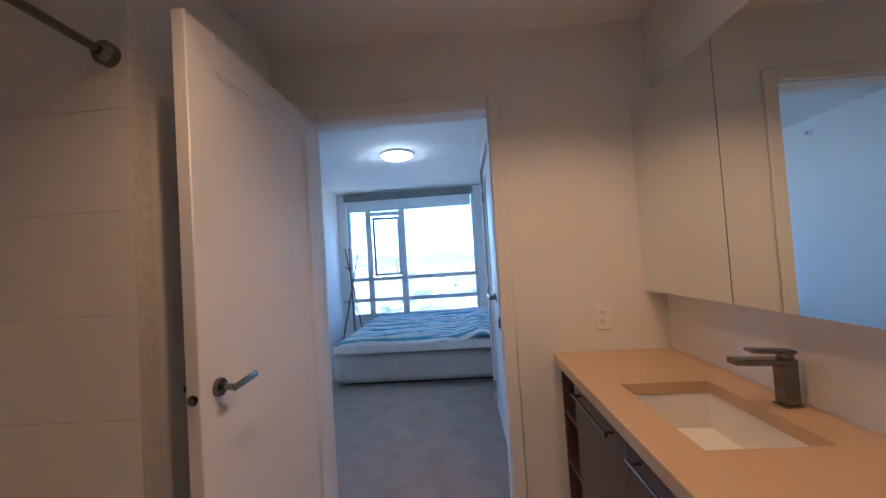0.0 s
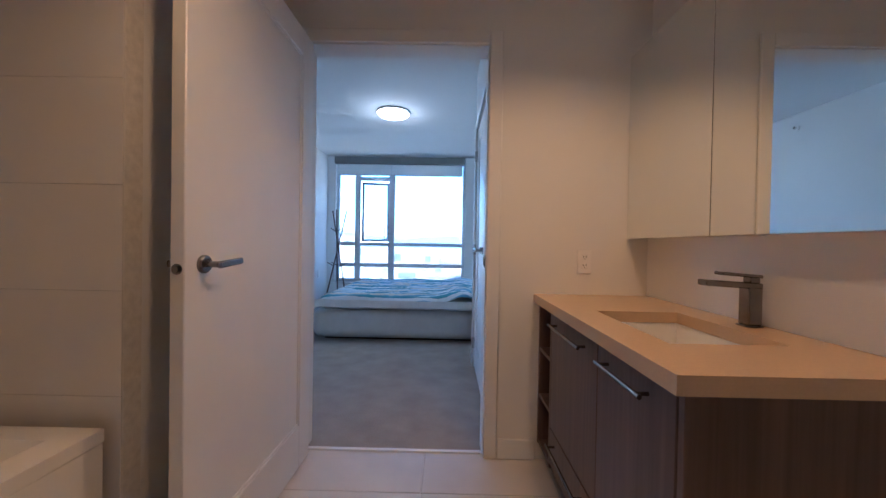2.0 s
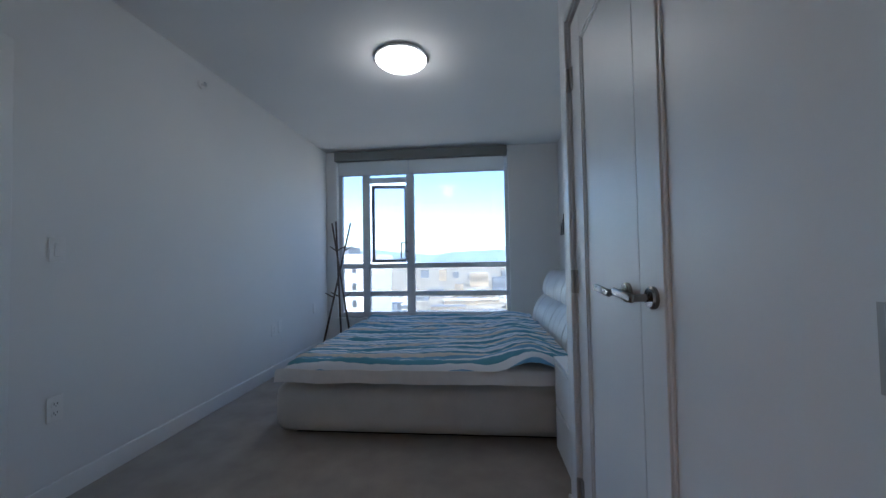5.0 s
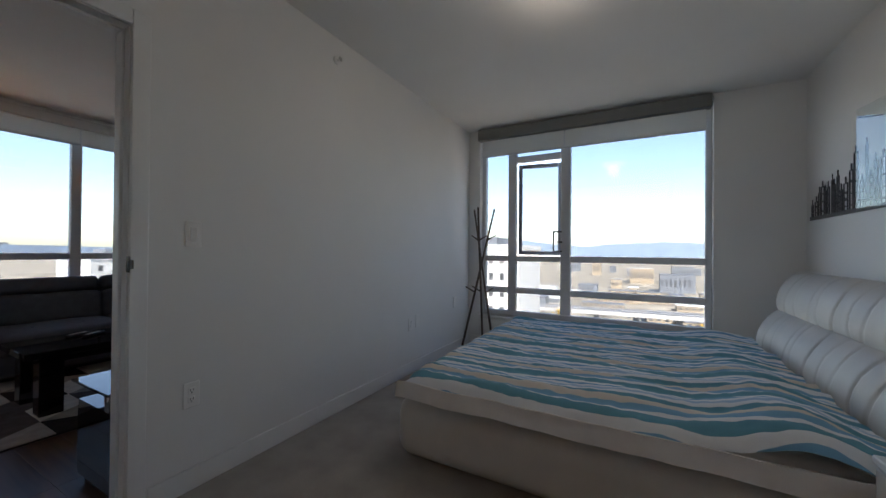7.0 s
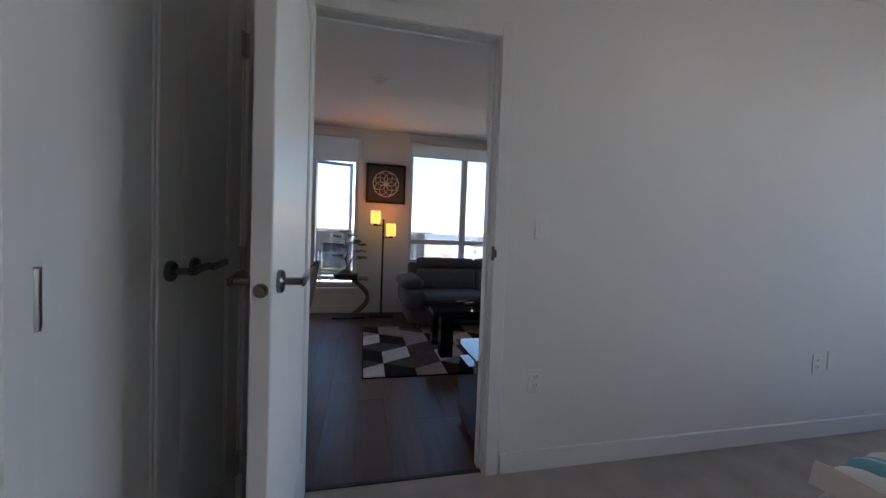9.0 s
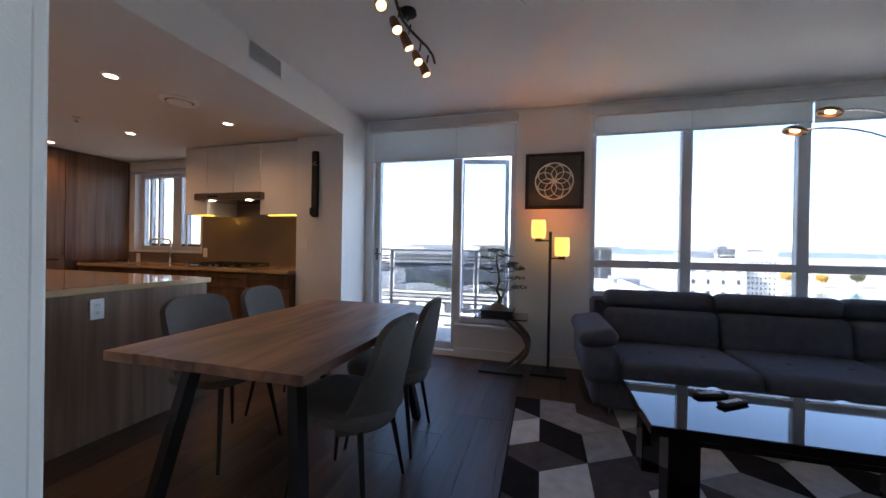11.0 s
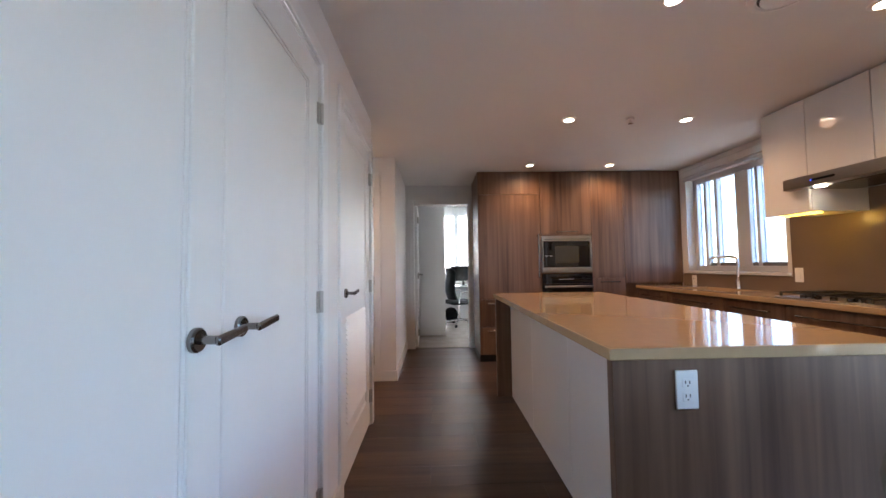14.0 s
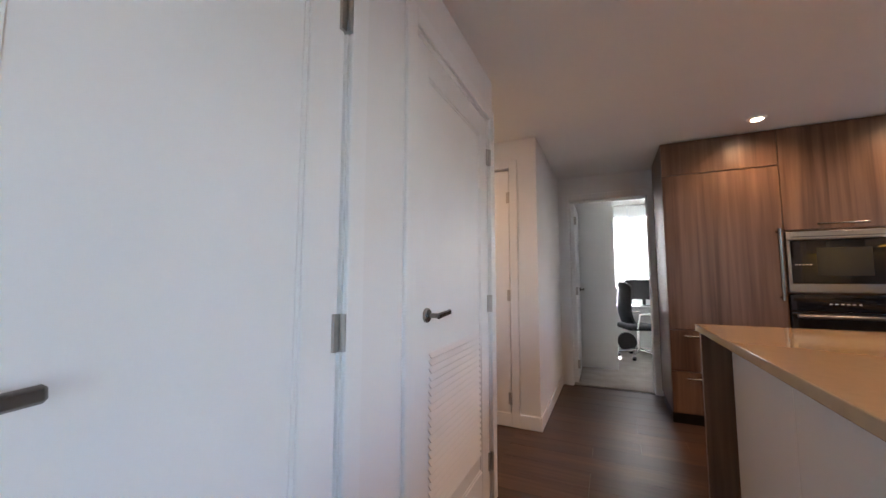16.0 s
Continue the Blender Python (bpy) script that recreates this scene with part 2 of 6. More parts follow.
LEATHER = mat("cream_leather", (0.6, 0.575, 0.53), 0.42, vary=0.05, scale=7, bump=0.25, bscale=180)
LINEN = mat("white_linen", (0.74, 0.71, 0.68), 0.9, vary=0.04, scale=12, bump=0.3, bscale=300)
DUVET = stripes("striped_cover")
SOFA = mat("charcoal_sofa", (0.105, 0.112, 0.135), 0.85, vary=0.12, scale=16, bump=0.5, bscale=300, spec=0.25)
CHAIRF = mat("grey_chair_fabric", (0.132, 0.116, 0.102), 0.85, vary=0.06, scale=30, bump=0.5, bscale=380, spec=0.2)
RUGS = [mat("rug_ivory", (0.72, 0.67, 0.62), 0.95, vary=0.12, scale=14, bump=0.8, bscale=260, spec=0.1),
        mat("rug_taupe", (0.38, 0.335, 0.31), 0.95, vary=0.16, scale=14, bump=0.8, bscale=260, spec=0.1),
        mat("rug_black", (0.028, 0.022, 0.021), 0.95, vary=0.25, scale=14, bump=0.8, bscale=260, spec=0.1),
        mat("rug_brown", (0.12, 0.094, 0.085), 0.95, vary=0.2, scale=14, bump=0.8, bscale=260, spec=0.1)]
PANE = clear_glass("window_glass", (0.435, 0.455, 0.475))
FRAMEW = mat("window_vinyl", (0.62, 0.63, 0.65), 0.4, vary=0.03, scale=5)
FRAMED = mat("dark_sash", (0.13, 0.14, 0.16), 0.4, vary=0.05, scale=8)
VALANCE = mat("blind_cassette", (0.2, 0.2, 0.19), 0.55, vary=0.05, scale=6)
VALANCEW = mat("pale_cassette", (0.66, 0.65, 0.63), 0.5, vary=0.03, scale=6)
BLIND = fabric_blind("blind_cloth", (0.72, 0.72, 0.7))
PLATE = mat("switch_plastic", (0.82, 0.81, 0.79), 0.3, vary=0.01)
SLOT = mat("outlet_slot", (0.05, 0.05, 0.05), 0.6)
SHADE = glow("lamp_shade_paper", (1.0, 0.5, 0.1), 0.115)
BULBG = glow("lit_bulb", (1.0, 0.6, 0.22), 0.35)
LEDG = glow("lit_diffuser", (1.0, 0.93, 0.84), 0.45)
POTG = glow("lit_downlight", (1.0, 0.8, 0.55), 0.9)
YELG = glow("lit_strip", (1.0, 0.6, 0.06), 0.19)
COPPER = mat("bronze_head", (0.3, 0.17, 0.1), 0.3, 1.0, vary=0.1)
LEAF = mat("bonsai_needles", (0.055, 0.085, 0.05), 0.7, vary=0.4, scale=60)
BARK = mat("bonsai_bark", (0.16, 0.12, 0.09), 0.9, vary=0.3, scale=50, bump=0.8, bscale=120)
SOIL = mat("bonsai_moss", (0.16, 0.14, 0.08), 0.95, vary=0.3, scale=60, bump=0.8, bscale=150)
STICK = mat("rack_wood", (0.1, 0.075, 0.06), 0.6, vary=0.25, scale=30, bump=0.3, bscale=80)
ACRYL = clear_glass("acrylic_sheet", base=0.1)
PRINT = mat("print_pale", (0.62, 0.66, 0.72), 0.12, vary=0.06, scale=5, coat=0.6)
INK = mat("print_ink", (0.05, 0.05, 0.055), 0.3, vary=0.2, scale=30)
MATB = mat("art_mat", (0.06, 0.058, 0.06), 0.5, vary=0.15, scale=10)
ARTW = mat("art_white", (0.7, 0.7, 0.68), 0.6, vary=0.04)
CONC = mat("concrete", (0.45, 0.43, 0.4), 0.85, vary=0.12, scale=0.6, bump=0.3, bscale=12)
RAIL = mat("rail_metal", (0.06, 0.062, 0.065), 0.45, 0.3, vary=0.05)
OFFICEC = mat("office_black", (0.02, 0.02, 0.022), 0.7, vary=0.2, scale=20)

# ---------------- mesh tools ----------------
def rb(a, b, r=0.0, seg=1):
    bm = bmesh.new()
    bmesh.ops.create_cube(bm, size=1)
    for v in bm.verts:
        v.co = Vector([(a[i] + b[i]) / 2 + v.co[i] * (b[i] - a[i]) for i in range(3)])
    if r:
        bmesh.ops.bevel(bm, geom=bm.edges[:], offset=min(r, 0.49 * min(abs(b[i] - a[i]) for i in range(3))), segments=seg, profile=0.5, affect="EDGES")
    return bm


def merge(*bms):
    base = bms[0]
    for other in bms[1:]:
        me = bpy.data.meshes.new("tmp")
        other.to_mesh(me)
        base.from_mesh(me)
        bpy.data.meshes.remove(me)
        other.free()
    return base


def moved(bm, m):
    bmesh.ops.transform(bm, matrix=m, verts=bm.verts)
    return bm


def tube(pts, r, n=8):
    """A rod along pts; r is one radius or one for each point."""
    pts, n = [Vector(p) for p in pts], max(n, 10)
    rs = r if isinstance(r, (list, tuple)) else [r] * len(pts)
    bm = bmesh.new()
    rings = []
    side = None
    for i, p in enumerate(pts):
        d = (pts[min(i + 1, len(pts) - 1)] - pts[max(i - 1, 0)]).normalized()
        if side is None:
            side = d.orthogonal().normalized()
        side = (side - d * side.dot(d)).normalized()
        up = d.cross(side)
        rings.append([bm.verts.new(p + (side * math.cos(2 * math.pi * k / n) + up * math.sin(2 * math.pi * k / n)) * rs[i]) for k in range(n)])
    for a, b in zip(rings, rings[1:]):
        for k in range(n):
            bm.faces.new((a[k], a[(k + 1) % n], b[(k + 1) % n], b[k]))
    bm.faces.new(rings[0][::-1])
    bm.faces.new(rings[-1])
    return bm


def lathe(profile, n=24, at=(0, 0, 0)):
    bm = bmesh.new()
    rings = [[bm.verts.new((at[0] + r * math.cos(2 * math.pi * k / n), at[1] + r * math.sin(2 * math.pi * k / n), at[2] + z)) for k in range(n)] for r, z in profile]
    for a, b in zip(rings, rings[1:]):
        for k in range(n):
            bm.faces.new((a[k], a[(k + 1) % n], b[(k + 1) % n], b[k]))
    bm.faces.new(rings[0][::-1])
    bm.faces.new(rings[-1])
    return bm


def prism(poly, z0, z1):
    bm = bmesh.new()
    lo = [bm.verts.new((x, y, z0)) for x, y in poly]
    hi = [bm.verts.new((x, y, z1)) for x, y in poly]
    bm.faces.new(lo[::-1])
    bm.faces.new(hi)
    n = len(poly)
    for i in range(n):
        bm.faces.new((lo[i], lo[(i + 1) % n], hi[(i + 1) % n], hi[i]))
    return bm


def sheet(nu, nv, fn, thick=0.0):
    """A surface fn(u, v) over the unit square, closed with a back face when thick; UV keeps u and v."""
    bm = bmesh.new()
    uv = bm.loops.layers.uv.new("UVMap")
    g = [[bm.verts.new(fn(i / nu, j / nv)) for j in range(nv + 1)] for i in range(nu + 1)]
    for i in range(nu):
        for j in range(nv):
            f = bm.faces.new((g[i][j], g[i + 1][j], g[i + 1][j + 1], g[i][j + 1]))
            for l, (a, b) in zip(f.loops, ((i, j), (i + 1, j), (i + 1, j + 1), (i, j + 1))):
                l[uv].uv = (a / nu, b / nv)
    if thick:
        bmesh.ops.recalc_face_normals(bm, faces=bm.faces[:])
        bmesh.ops.solidify(bm, geom=bm.faces[:], thickness=thick)
    return bm


def mesh_of(name, bm, material, smooth=True):
    bmesh.ops.recalc_face_normals(bm, faces=bm.faces[:])
    me = bpy.data.meshes.new(name)
    bm.to_mesh(me)
    bm.free()
    me.materials.append(material)
    if smooth:
        me.polygons.foreach_set("use_smooth", [True] * len(me.polygons))
        me.set_sharp_from_angle(angle=radians(40))
    return me


def part(name, bm, material, parent, label=""):
    ob = new(name, mesh_of(name, bm, material))
    ob.parent = parent
    return tagged(ob, label)


def piece(name, me, parent, loc):
    ob = new(name, me)
    ob.parent = parent
    ob.location = loc
    return ob


def thing(name, label, category, at=(0, 0, 0), rz=0.0, group="", kind=""):
    ob = new(name)
    ob.empty_display_size = 0.1
    ob.matrix_basis = pose(*at, 0, 0, rz)
    return tagged(ob, label, category, group, kind)


def single(name, bm, material, label, category, group="", kind=""):
    return tagged(new(name, mesh_of(name, bm, material)), label, category, group, kind)


def structure(name, bm, material, label, category):
    return single(name, bm, material, label, category, kind="structure")


def pierced(u0, u1, z0, z1, holes):
    """Faces of a wall in its own plane (x along, z up, y through it from 0 to 1) with rectangular openings."""
    us = sorted({u0, u1, *[min(max(h[i], u0), u1) for h in holes for i in (0, 1)]})
    zs = sorted({z0, z1, *[min(max(h[i], z0), z1) for h in holes for i in (2, 3)]})
    solid = {(i, j): not any(h[0] < (us[i] + us[i + 1]) / 2 < h[1] and h[2] < (zs[j] + zs[j + 1]) / 2 < h[3] for h in holes)
             for i in range(len(us) - 1) for j in range(len(zs) - 1)}
    bm = bmesh.new()

    def quad(*c):
        bm.faces.new([bm.verts.new(p) for p in c])

    for (i, j), s in solid.items():
        if not s:
            continue
        a, b, c, d = us[i], us[i + 1], zs[j], zs[j + 1]
        quad((a, 0, c), (b, 0, c), (b, 0, d), (a, 0, d))
        quad((a, 1, c), (a, 1, d), (b, 1, d), (b, 1, c))
        if not solid.get((i - 1, j)):
            quad((a, 0, c), (a, 0, d), (a, 1, d), (a, 1, c))
        if not solid.get((i + 1, j)):
            quad((b, 0, c), (b, 1, c), (b, 1, d), (b, 0, d))
        if not solid.get((i, j - 1)):
            quad((a, 0, c), (a, 1, c), (b, 1, c), (b, 0, c))
        if not solid.get((i, j + 1)):
            quad((a, 0, d), (b, 0, d), (b, 1, d), (a, 1, d))
    bmesh.ops.remove_doubles(bm, verts=bm.verts[:], dist=1e-5)
    return bm


def wall_y(name, y0, y1, x0, x1, z0, z1, holes=(), material=None, label="smooth off-white painted wall"):
    bm = pierced(x0, x1, z0, z1, holes)
    for v in bm.verts:
        v.co.y = y0 + (y1 - y0) * v.co.y
    return structure(name, bm, material or PAINT, label, "wall")


def wall_x(name, x0, x1, y0, y1, z0, z1, holes=(), material=None, label="smooth off-white painted wall"):
    bm = pierced(y0, y1, z0, z1, holes)
    for v in bm.verts:
        v.co = Vector((x0 + (x1 - x0) * v.co.y, v.co.x, v.co.z))
    return structure(name, bm, material or PAINT, label, "wall")

# ---------------- setting ----------------
H1, HK, HB = 2.62, 2.325, 2.44
wall_y("wall_bath_north", 0.0, 0.125, -1.5, 1.6, 0.0, H1, [(-0.05, 0.857, -1, 2.06), (-1.44, -0.52, -1, 2.06)])
wall_x("wall_corridor", -1.615, -1.5, -3.43, 4.6, 0.0, H1, [(0.33, 1.18, -1, 2.06), (-2.155, -0.79, -1, 2.06), (-3.35, -2.51, -1, 2.06)])
wall_y("wall_bedroom_north", 4.6, 4.8, -1.615, 1.75, 0.0, H1, [(-1.355, 0.968, 0.37, 2.6)])
wall_x("wall_bedroom_east", 1.6, 1.75, 0.0, 4.6, 0.0, H1)
wall_x("wall_closet", 0.91, 1.01, 0.125, 1.5, 0.0, H1, [(0.24, 1.345, -1, 2.08)])
wall_y("wall_closet_end", 1.4, 1.5, 1.01, 1.6, 0.0, H1)
wall_x("wall_living_west", -5.36, -5.17, -5.9, 4.1, 0.0, H1,
       [(-1.105, -0.12, 0.06, 2.57), (-0.12, 0.515, 0.36, 2.57), (1.24, 3.85, 0.36, 2.57), (-4.86, -3.65, 1.07, 2.16)])
wall_y("wall_living_north", 3.93, 4.1, -5.17, -1.615, 0.0, H1)
wall_y("wall_pilaster", 3.86, 3.93, -4.72, -4.2, 0.0, H1)
wall_y("wall_kitchen_south", -5.9, -5.75, -5.17, -1.7, 0.0, H1, [(-2.6, -1.82, -1, 2.05)])
wall_x("wall_hall_corner", -1.7, -1.58, -5.9, -4.36, 0.0, HK)
wall_y("wall_hall_south", -4.48, -4.36, -1.58, -0.3, 0.0, HK, [(-1.475, -0.655, -1, 2.085)])
# unseen slab, added to keep outside light from leaking over door_11
wall_y("wall_hall_light_stop", -4.58, -4.483, -1.58, -0.18, 0.0, H1)
wall_x("wall_hall_east", -0.3, -0.18, -4.48, -3.31, 0.0, HK)
wall_y("wall_hall_north", -3.43, -3.31, -1.5, -0.3, 0.0, HK)
wall_x("wall_kitchen_pier", -5.17, -4.67, -1.75, -1.2, 0.0, HK)
wall_x("wall_bath_stub", -0.36, -0.25, -0.73, 0.0, 0.0, H1)
wall_y("wall_tub_end", -0.79, -0.73, -1.2, -0.25, 0.0, HB, material=GROUT, label="tiled end wall of the tub alcove")
wall_x("wall_bath_west", -1.2, -1.1, -3.1, -0.79, 0.0, HB, material=WTILE, label="glossy pale tiled bathroom wall")
wall_y("wall_bath_south", -3.2, -3.1, -1.2, 1.75, 0.0, HB)
wall_x("wall_bath_east", 1.66, 1.78, -3.1, 0.0, 0.0, H1)
wall_x("wall_office_west", -4.6, -4.48, -8.6, -5.9, 0.0, H1)
wall_x("wall_office_east", -0.9, -0.78, -8.6, -5.9, 0.0, H1)
wall_y("wall_office_closet", -6.84, -6.71, -2.285, -0.9, 0.0, H1)
wall_y("wall_office_north", -5.9, -5.75, -1.58, -0.78, 0.0, H1)
wall_y("wall_office_south", -8.75, -8.6, -4.6, -0.78, 0.0, H1, [(-3.6, -1.5, 0.95, 2.45)])

structure("ceiling_living", rb((-5.17, -1.2, H1), (-1.615, 3.93, H1 + 0.15)), CEIL, "white painted living room ceiling", "ceiling")
structure("ceiling_bedroom", rb((-1.5, 0.125, H1), (1.6, 4.6, H1 + 0.15)), CEIL, "white painted bedroom ceiling", "ceiling")
structure("ceiling_kitchen", rb((-5.17, -5.75, HK), (-1.615, -1.2, H1 + 0.14)), CEIL, "lowered white kitchen ceiling with a fascia", "ceiling")
structure("ceiling_hall", rb((-1.615, -5.75, HK), (-0.18, -3.43, H1 + 0.14)), CEIL, "white hall ceiling", "ceiling")
structure("ceiling_bath", rb((-1.2, -3.2, HB), (1.78, -0.0, HB + 0.15)), CEIL, "white painted bathroom ceiling", "ceiling")
structure("ceiling_office", rb((-4.6, -8.75, H1), (-0.78, -5.75, H1 + 0.15)), CEIL, "white painted office ceiling", "ceiling")

structure("floor_bedroom", rb((-1.53, 0.045, -0.2), (1.6, 4.6, 0.0)), CARPET, "grey beige cut-pile bedroom carpet", "carpet")
structure("floor_office", rb((-4.6, -8.75, -0.2), (-0.78, -5.82, 0.0)), CARPET, "pale grey office carpet", "carpet")
floor_living = structure("floor_living", rb((-5.36, -5.82, -0.2), (-1.535, 4.1, -0.012)), GAP, "dark brown wide-plank wooden floor", "floor")
structure("floor_hall", rb((-1.56, -5.82, -0.2), (-0.18, -3.31, -0.004)), FLOORW, "dark brown wooden hall floor", "floor")
floor_bath = structure("floor_bath", rb((-1.2, -3.2, -0.2), (1.78, 0.04, -0.008)), GROUT, "pale beige tiled bathroom floor", "floor")
structure("trim_bath_threshold", rb((-0.05, 0.03, -0.01), (0.857, 0.055, 0.006), 0.003), TRIM, "pale metal strip between tile and carpet", "threshold")
structure("trim_bedroom_threshold", rb((-1.545, 0.33, -0.01), (-1.52, 1.18, 0.006), 0.003), BLACKM, "dark strip between carpet and planks", "threshold")


def baseboards():
    h, t = 0.105, 0.014
    runs = [((-1.5, 1.26, 0), (-1.5 + t, 4.6, h)), ((-1.5 + t, 4.6 - t, 0), (1.6, 4.6, h)), ((1.6 - t, 1.5, 0), (1.6, 4.6 - t, h)),
            ((0.91 - t, 1.42, 0), (0.91, 1.5, h)), ((1.01, 1.5, 0), (1.6 - t, 1.5 + t, h)),
            ((-5.17, -0.1, 0), (-5.17 + t, 3.93, h)), ((-5.17 + t, 3.93 - t, 0), (-1.615 - t, 3.93, h)),
            ((-5.17, -1.2, 0), (-4.67, -1.2 + t, h)), ((-4.67, -1.2, 0), (-4.67 + t, -1.75, h)),
            ((-1.615 - t, 1.26, 0), (-1.615, 3.93, h)), ((-1.615 - t, -0.715, 0), (-1.615, 0.25, h)), ((-1.615 - t, -2.44, 0), (-1.615, -2.225, h)),
            ((-1.7 - t, -5.75, 0), (-1.7, -4.36 + t, h)), ((-1.7, -4.36, 0), (-0.3, -4.36 + t, h)),
            ((0.93, -t, 0), (1.12, 0.0, 0.1))]
    for a, b in runs:
        lo = [min(a[i], b[i]) for i in range(3)]
        hi = [max(a[i], b[i]) for i in range(3)]
        structure("baseboard", rb(lo, hi, 0.004), TRIM, "white painted baseboard", "baseboard")


baseboards()


# ---------------- windows ----------------
def bar(parent, name, u0, u1, z0, z1, material, d0=-0.03, d1=0.04, r=0.006):
    part(name, rb((u0, d0, z0), (u1, d1, z1), r), material, parent)


def pane(parent, u0, u1, z0, z1, d=0.01):
    o = part("pane", rb((u0, d, z0), (u1, d + 0.006, z1)), PANE, parent)
    o.visible_shadow = False
    return o


def open_sash(parent, u0, u1, z0, z1, hinge_right, angle, depth=0.045):
    s = new("sash")
    s.parent = parent
    w = u1 - u0
    s.matrix_basis = pose(u1 if hinge_right else u0, depth, 0, 0, 0, -angle if hinge_right else angle)
    k = -1 if hinge_right else 1

    def rr(a, b, c, d):
        lo, hi = sorted((k * a, k * b))
        return rb((lo, 0, c), (hi, 0.05, d), 0.005)
    part("sash_frame", merge(rr(0, 0.045, z0, z1), rr(w - 0.045, w, z0, z1), rr(0.045, w - 0.045, z0, z0 + 0.045), rr(0.045, w - 0.045, z1 - 0.045, z1)), FRAMED, s, "dark grey opened casement sash")
    lo, hi = sorted((k * 0.045, k * (w - 0.045)))
    o = part("pane", rb((lo, 0.02, z0 + 0.045), (hi, 0.026, z1 - 0.045)), PANE, s)
    o.visible_shadow = False


def blind(name, at, rz, u0, u1, splits, top, bottom, cassette, label, cass_h=0.16, deep=0.1):
    b = thing(name, label, "roller blind", at, rz)
    part("cassette", rb((u0, -deep, top - cass_h), (u1, -0.004, top), 0.006), cassette, b)
    edges = [u0 + 0.03, *splits, u1 - 0.03]
    for a, c in zip(edges, edges[1:]):
        part("cloth", rb((a + 0.008, -0.035, bottom + 0.02), (c - 0.008, -0.032, top - cass_h + 0.02)), BLIND, b, "pale half-sheer blind cloth")
        part("bottom_bar", rb((a + 0.008, -0.042, bottom), (c - 0.008, -0.026, bottom + 0.022), 0.004), FRAMEW, b)


w1 = thing("window_1", "wide grey-framed bedroom window with a dark open sash", "window", (0, 4.7, 0), 0, kind="structure")
for u0, u1, z0, z1, nm in ((-1.355, -1.305, 0.37, 2.6, "window_frame"), (0.92, 0.968, 0.37, 2.6, "window_frame"), (-1.305, 0.92, 0.37, 0.43, "window_frame"), (-1.305, 0.92, 2.52, 2.6, "window_frame"),
                           (-1.02, -0.922, 0.43, 2.52, "mullion"), (-0.41, -0.303, 0.43, 2.52, "mullion")):
    bar(w1, nm, u0, u1, z0, z1, FRAMEW)
for a, b in ((-1.305, -1.02), (-0.922, -0.41), (-0.303, 0.92)):
    for z0, z1 in ((1.025, 1.09), (0.645, 0.71)):
        bar(w1, "transom", a, b, z0, z1, FRAMEW)
    pane(w1, a, b, 0.43, 0.645)
    pane(w1, a, b, 0.71, 1.025)
    if a != -0.922:
        pane(w1, a, b, 1.09, 2.52)
bar(w1, "transom", -0.922, -0.41, 2.2, 2.27, FRAMEW)
pane(w1, -0.922, -0.41, 2.27, 2.52)
open_sash(w1, -0.917, -0.415, 1.1, 2.19, False, 9)
part("window_handle", merge(rb((-0.48, -0.05, 1.14), (-0.39, -0.035, 1.155)), rb((-0.48, -0.05, 1.36), (-0.39, -0.035, 1.375)), rb((-0.49, -0.05, 1.14), (-0.475, -0.035, 1.375)), rb((-0.44, -0.05, 1.24), (-0.39, -0.03, 1.26))), BLACKM, w1, "dark casement operator bracket")
part("window_sill", rb((-1.37, -0.13, 0.345), (0.985, -0.03, 0.37), 0.004), TRIM, w1)
blind("bedroom_blind", (0, 4.6, 0), 0, -1.352, 0.945, [-0.355], 2.595, 2.275, VALANCE, "dark cassette roller blind, nearly rolled up", 0.122)

w2 = thing("window_2", "balcony door with a glazed side window", "window", (-5.26, 0, 0), 90, kind="structure")
for u0, u1, z0, z1, nm in ((-1.105, -1.04, 0.06, 2.57, "door_frame"), (-0.17, -0.07, 0.06, 2.57, "mullion"), (0.455, 0.515, 0.36, 2.57, "window_frame"), (-1.04, -0.17, 2.5, 2.57, "window_frame"),
                           (-0.07, 0.455, 2.5, 2.57, "window_frame"), (-1.04, -0.17, 0.06, 0.14, "door_rail"), (-0.07, 0.455, 0.36, 0.43, "window_frame"), (-0.07, 0.455, 2.18, 2.25, "transom"), (-1.04, -0.17, 2.16, 2.23, "transom")):
    bar(w2, nm, u0, u1, z0, z1, FRAMEW)
pane(w2, -1.04, -0.17, 0.14, 2.16)
pane(w2, -1.04, -0.17, 2.23, 2.5)
pane(w2, -0.07, 0.455, 2.25, 2.5)
open_sash(w2, -0.11, 0.44, 0.44, 2.175, False, 13, 0.075)
part("door_handle", merge(rb((-1.08, -0.05, 1.02), (-1.06, -0.03, 1.16), 0.004), tube(((-1.07, -0.05, 1.09), (-1.07, -0.09, 1.09), (-1.0, -0.09, 1.09)), 0.009)), NICKEL, w2)
part("window_sill", rb((-0.1, -0.115, 0.325), (0.535, -0.03, 0.36), 0.004), TRIM, w2)
blind("balcony_blind", (-5.17, 0, 0), 90, -1.12, 0.53, [-0.12], 2.565, 2.13, VALANCEW, "pale roller blind lowered a hand over the balcony door", 0.1, 0.09)

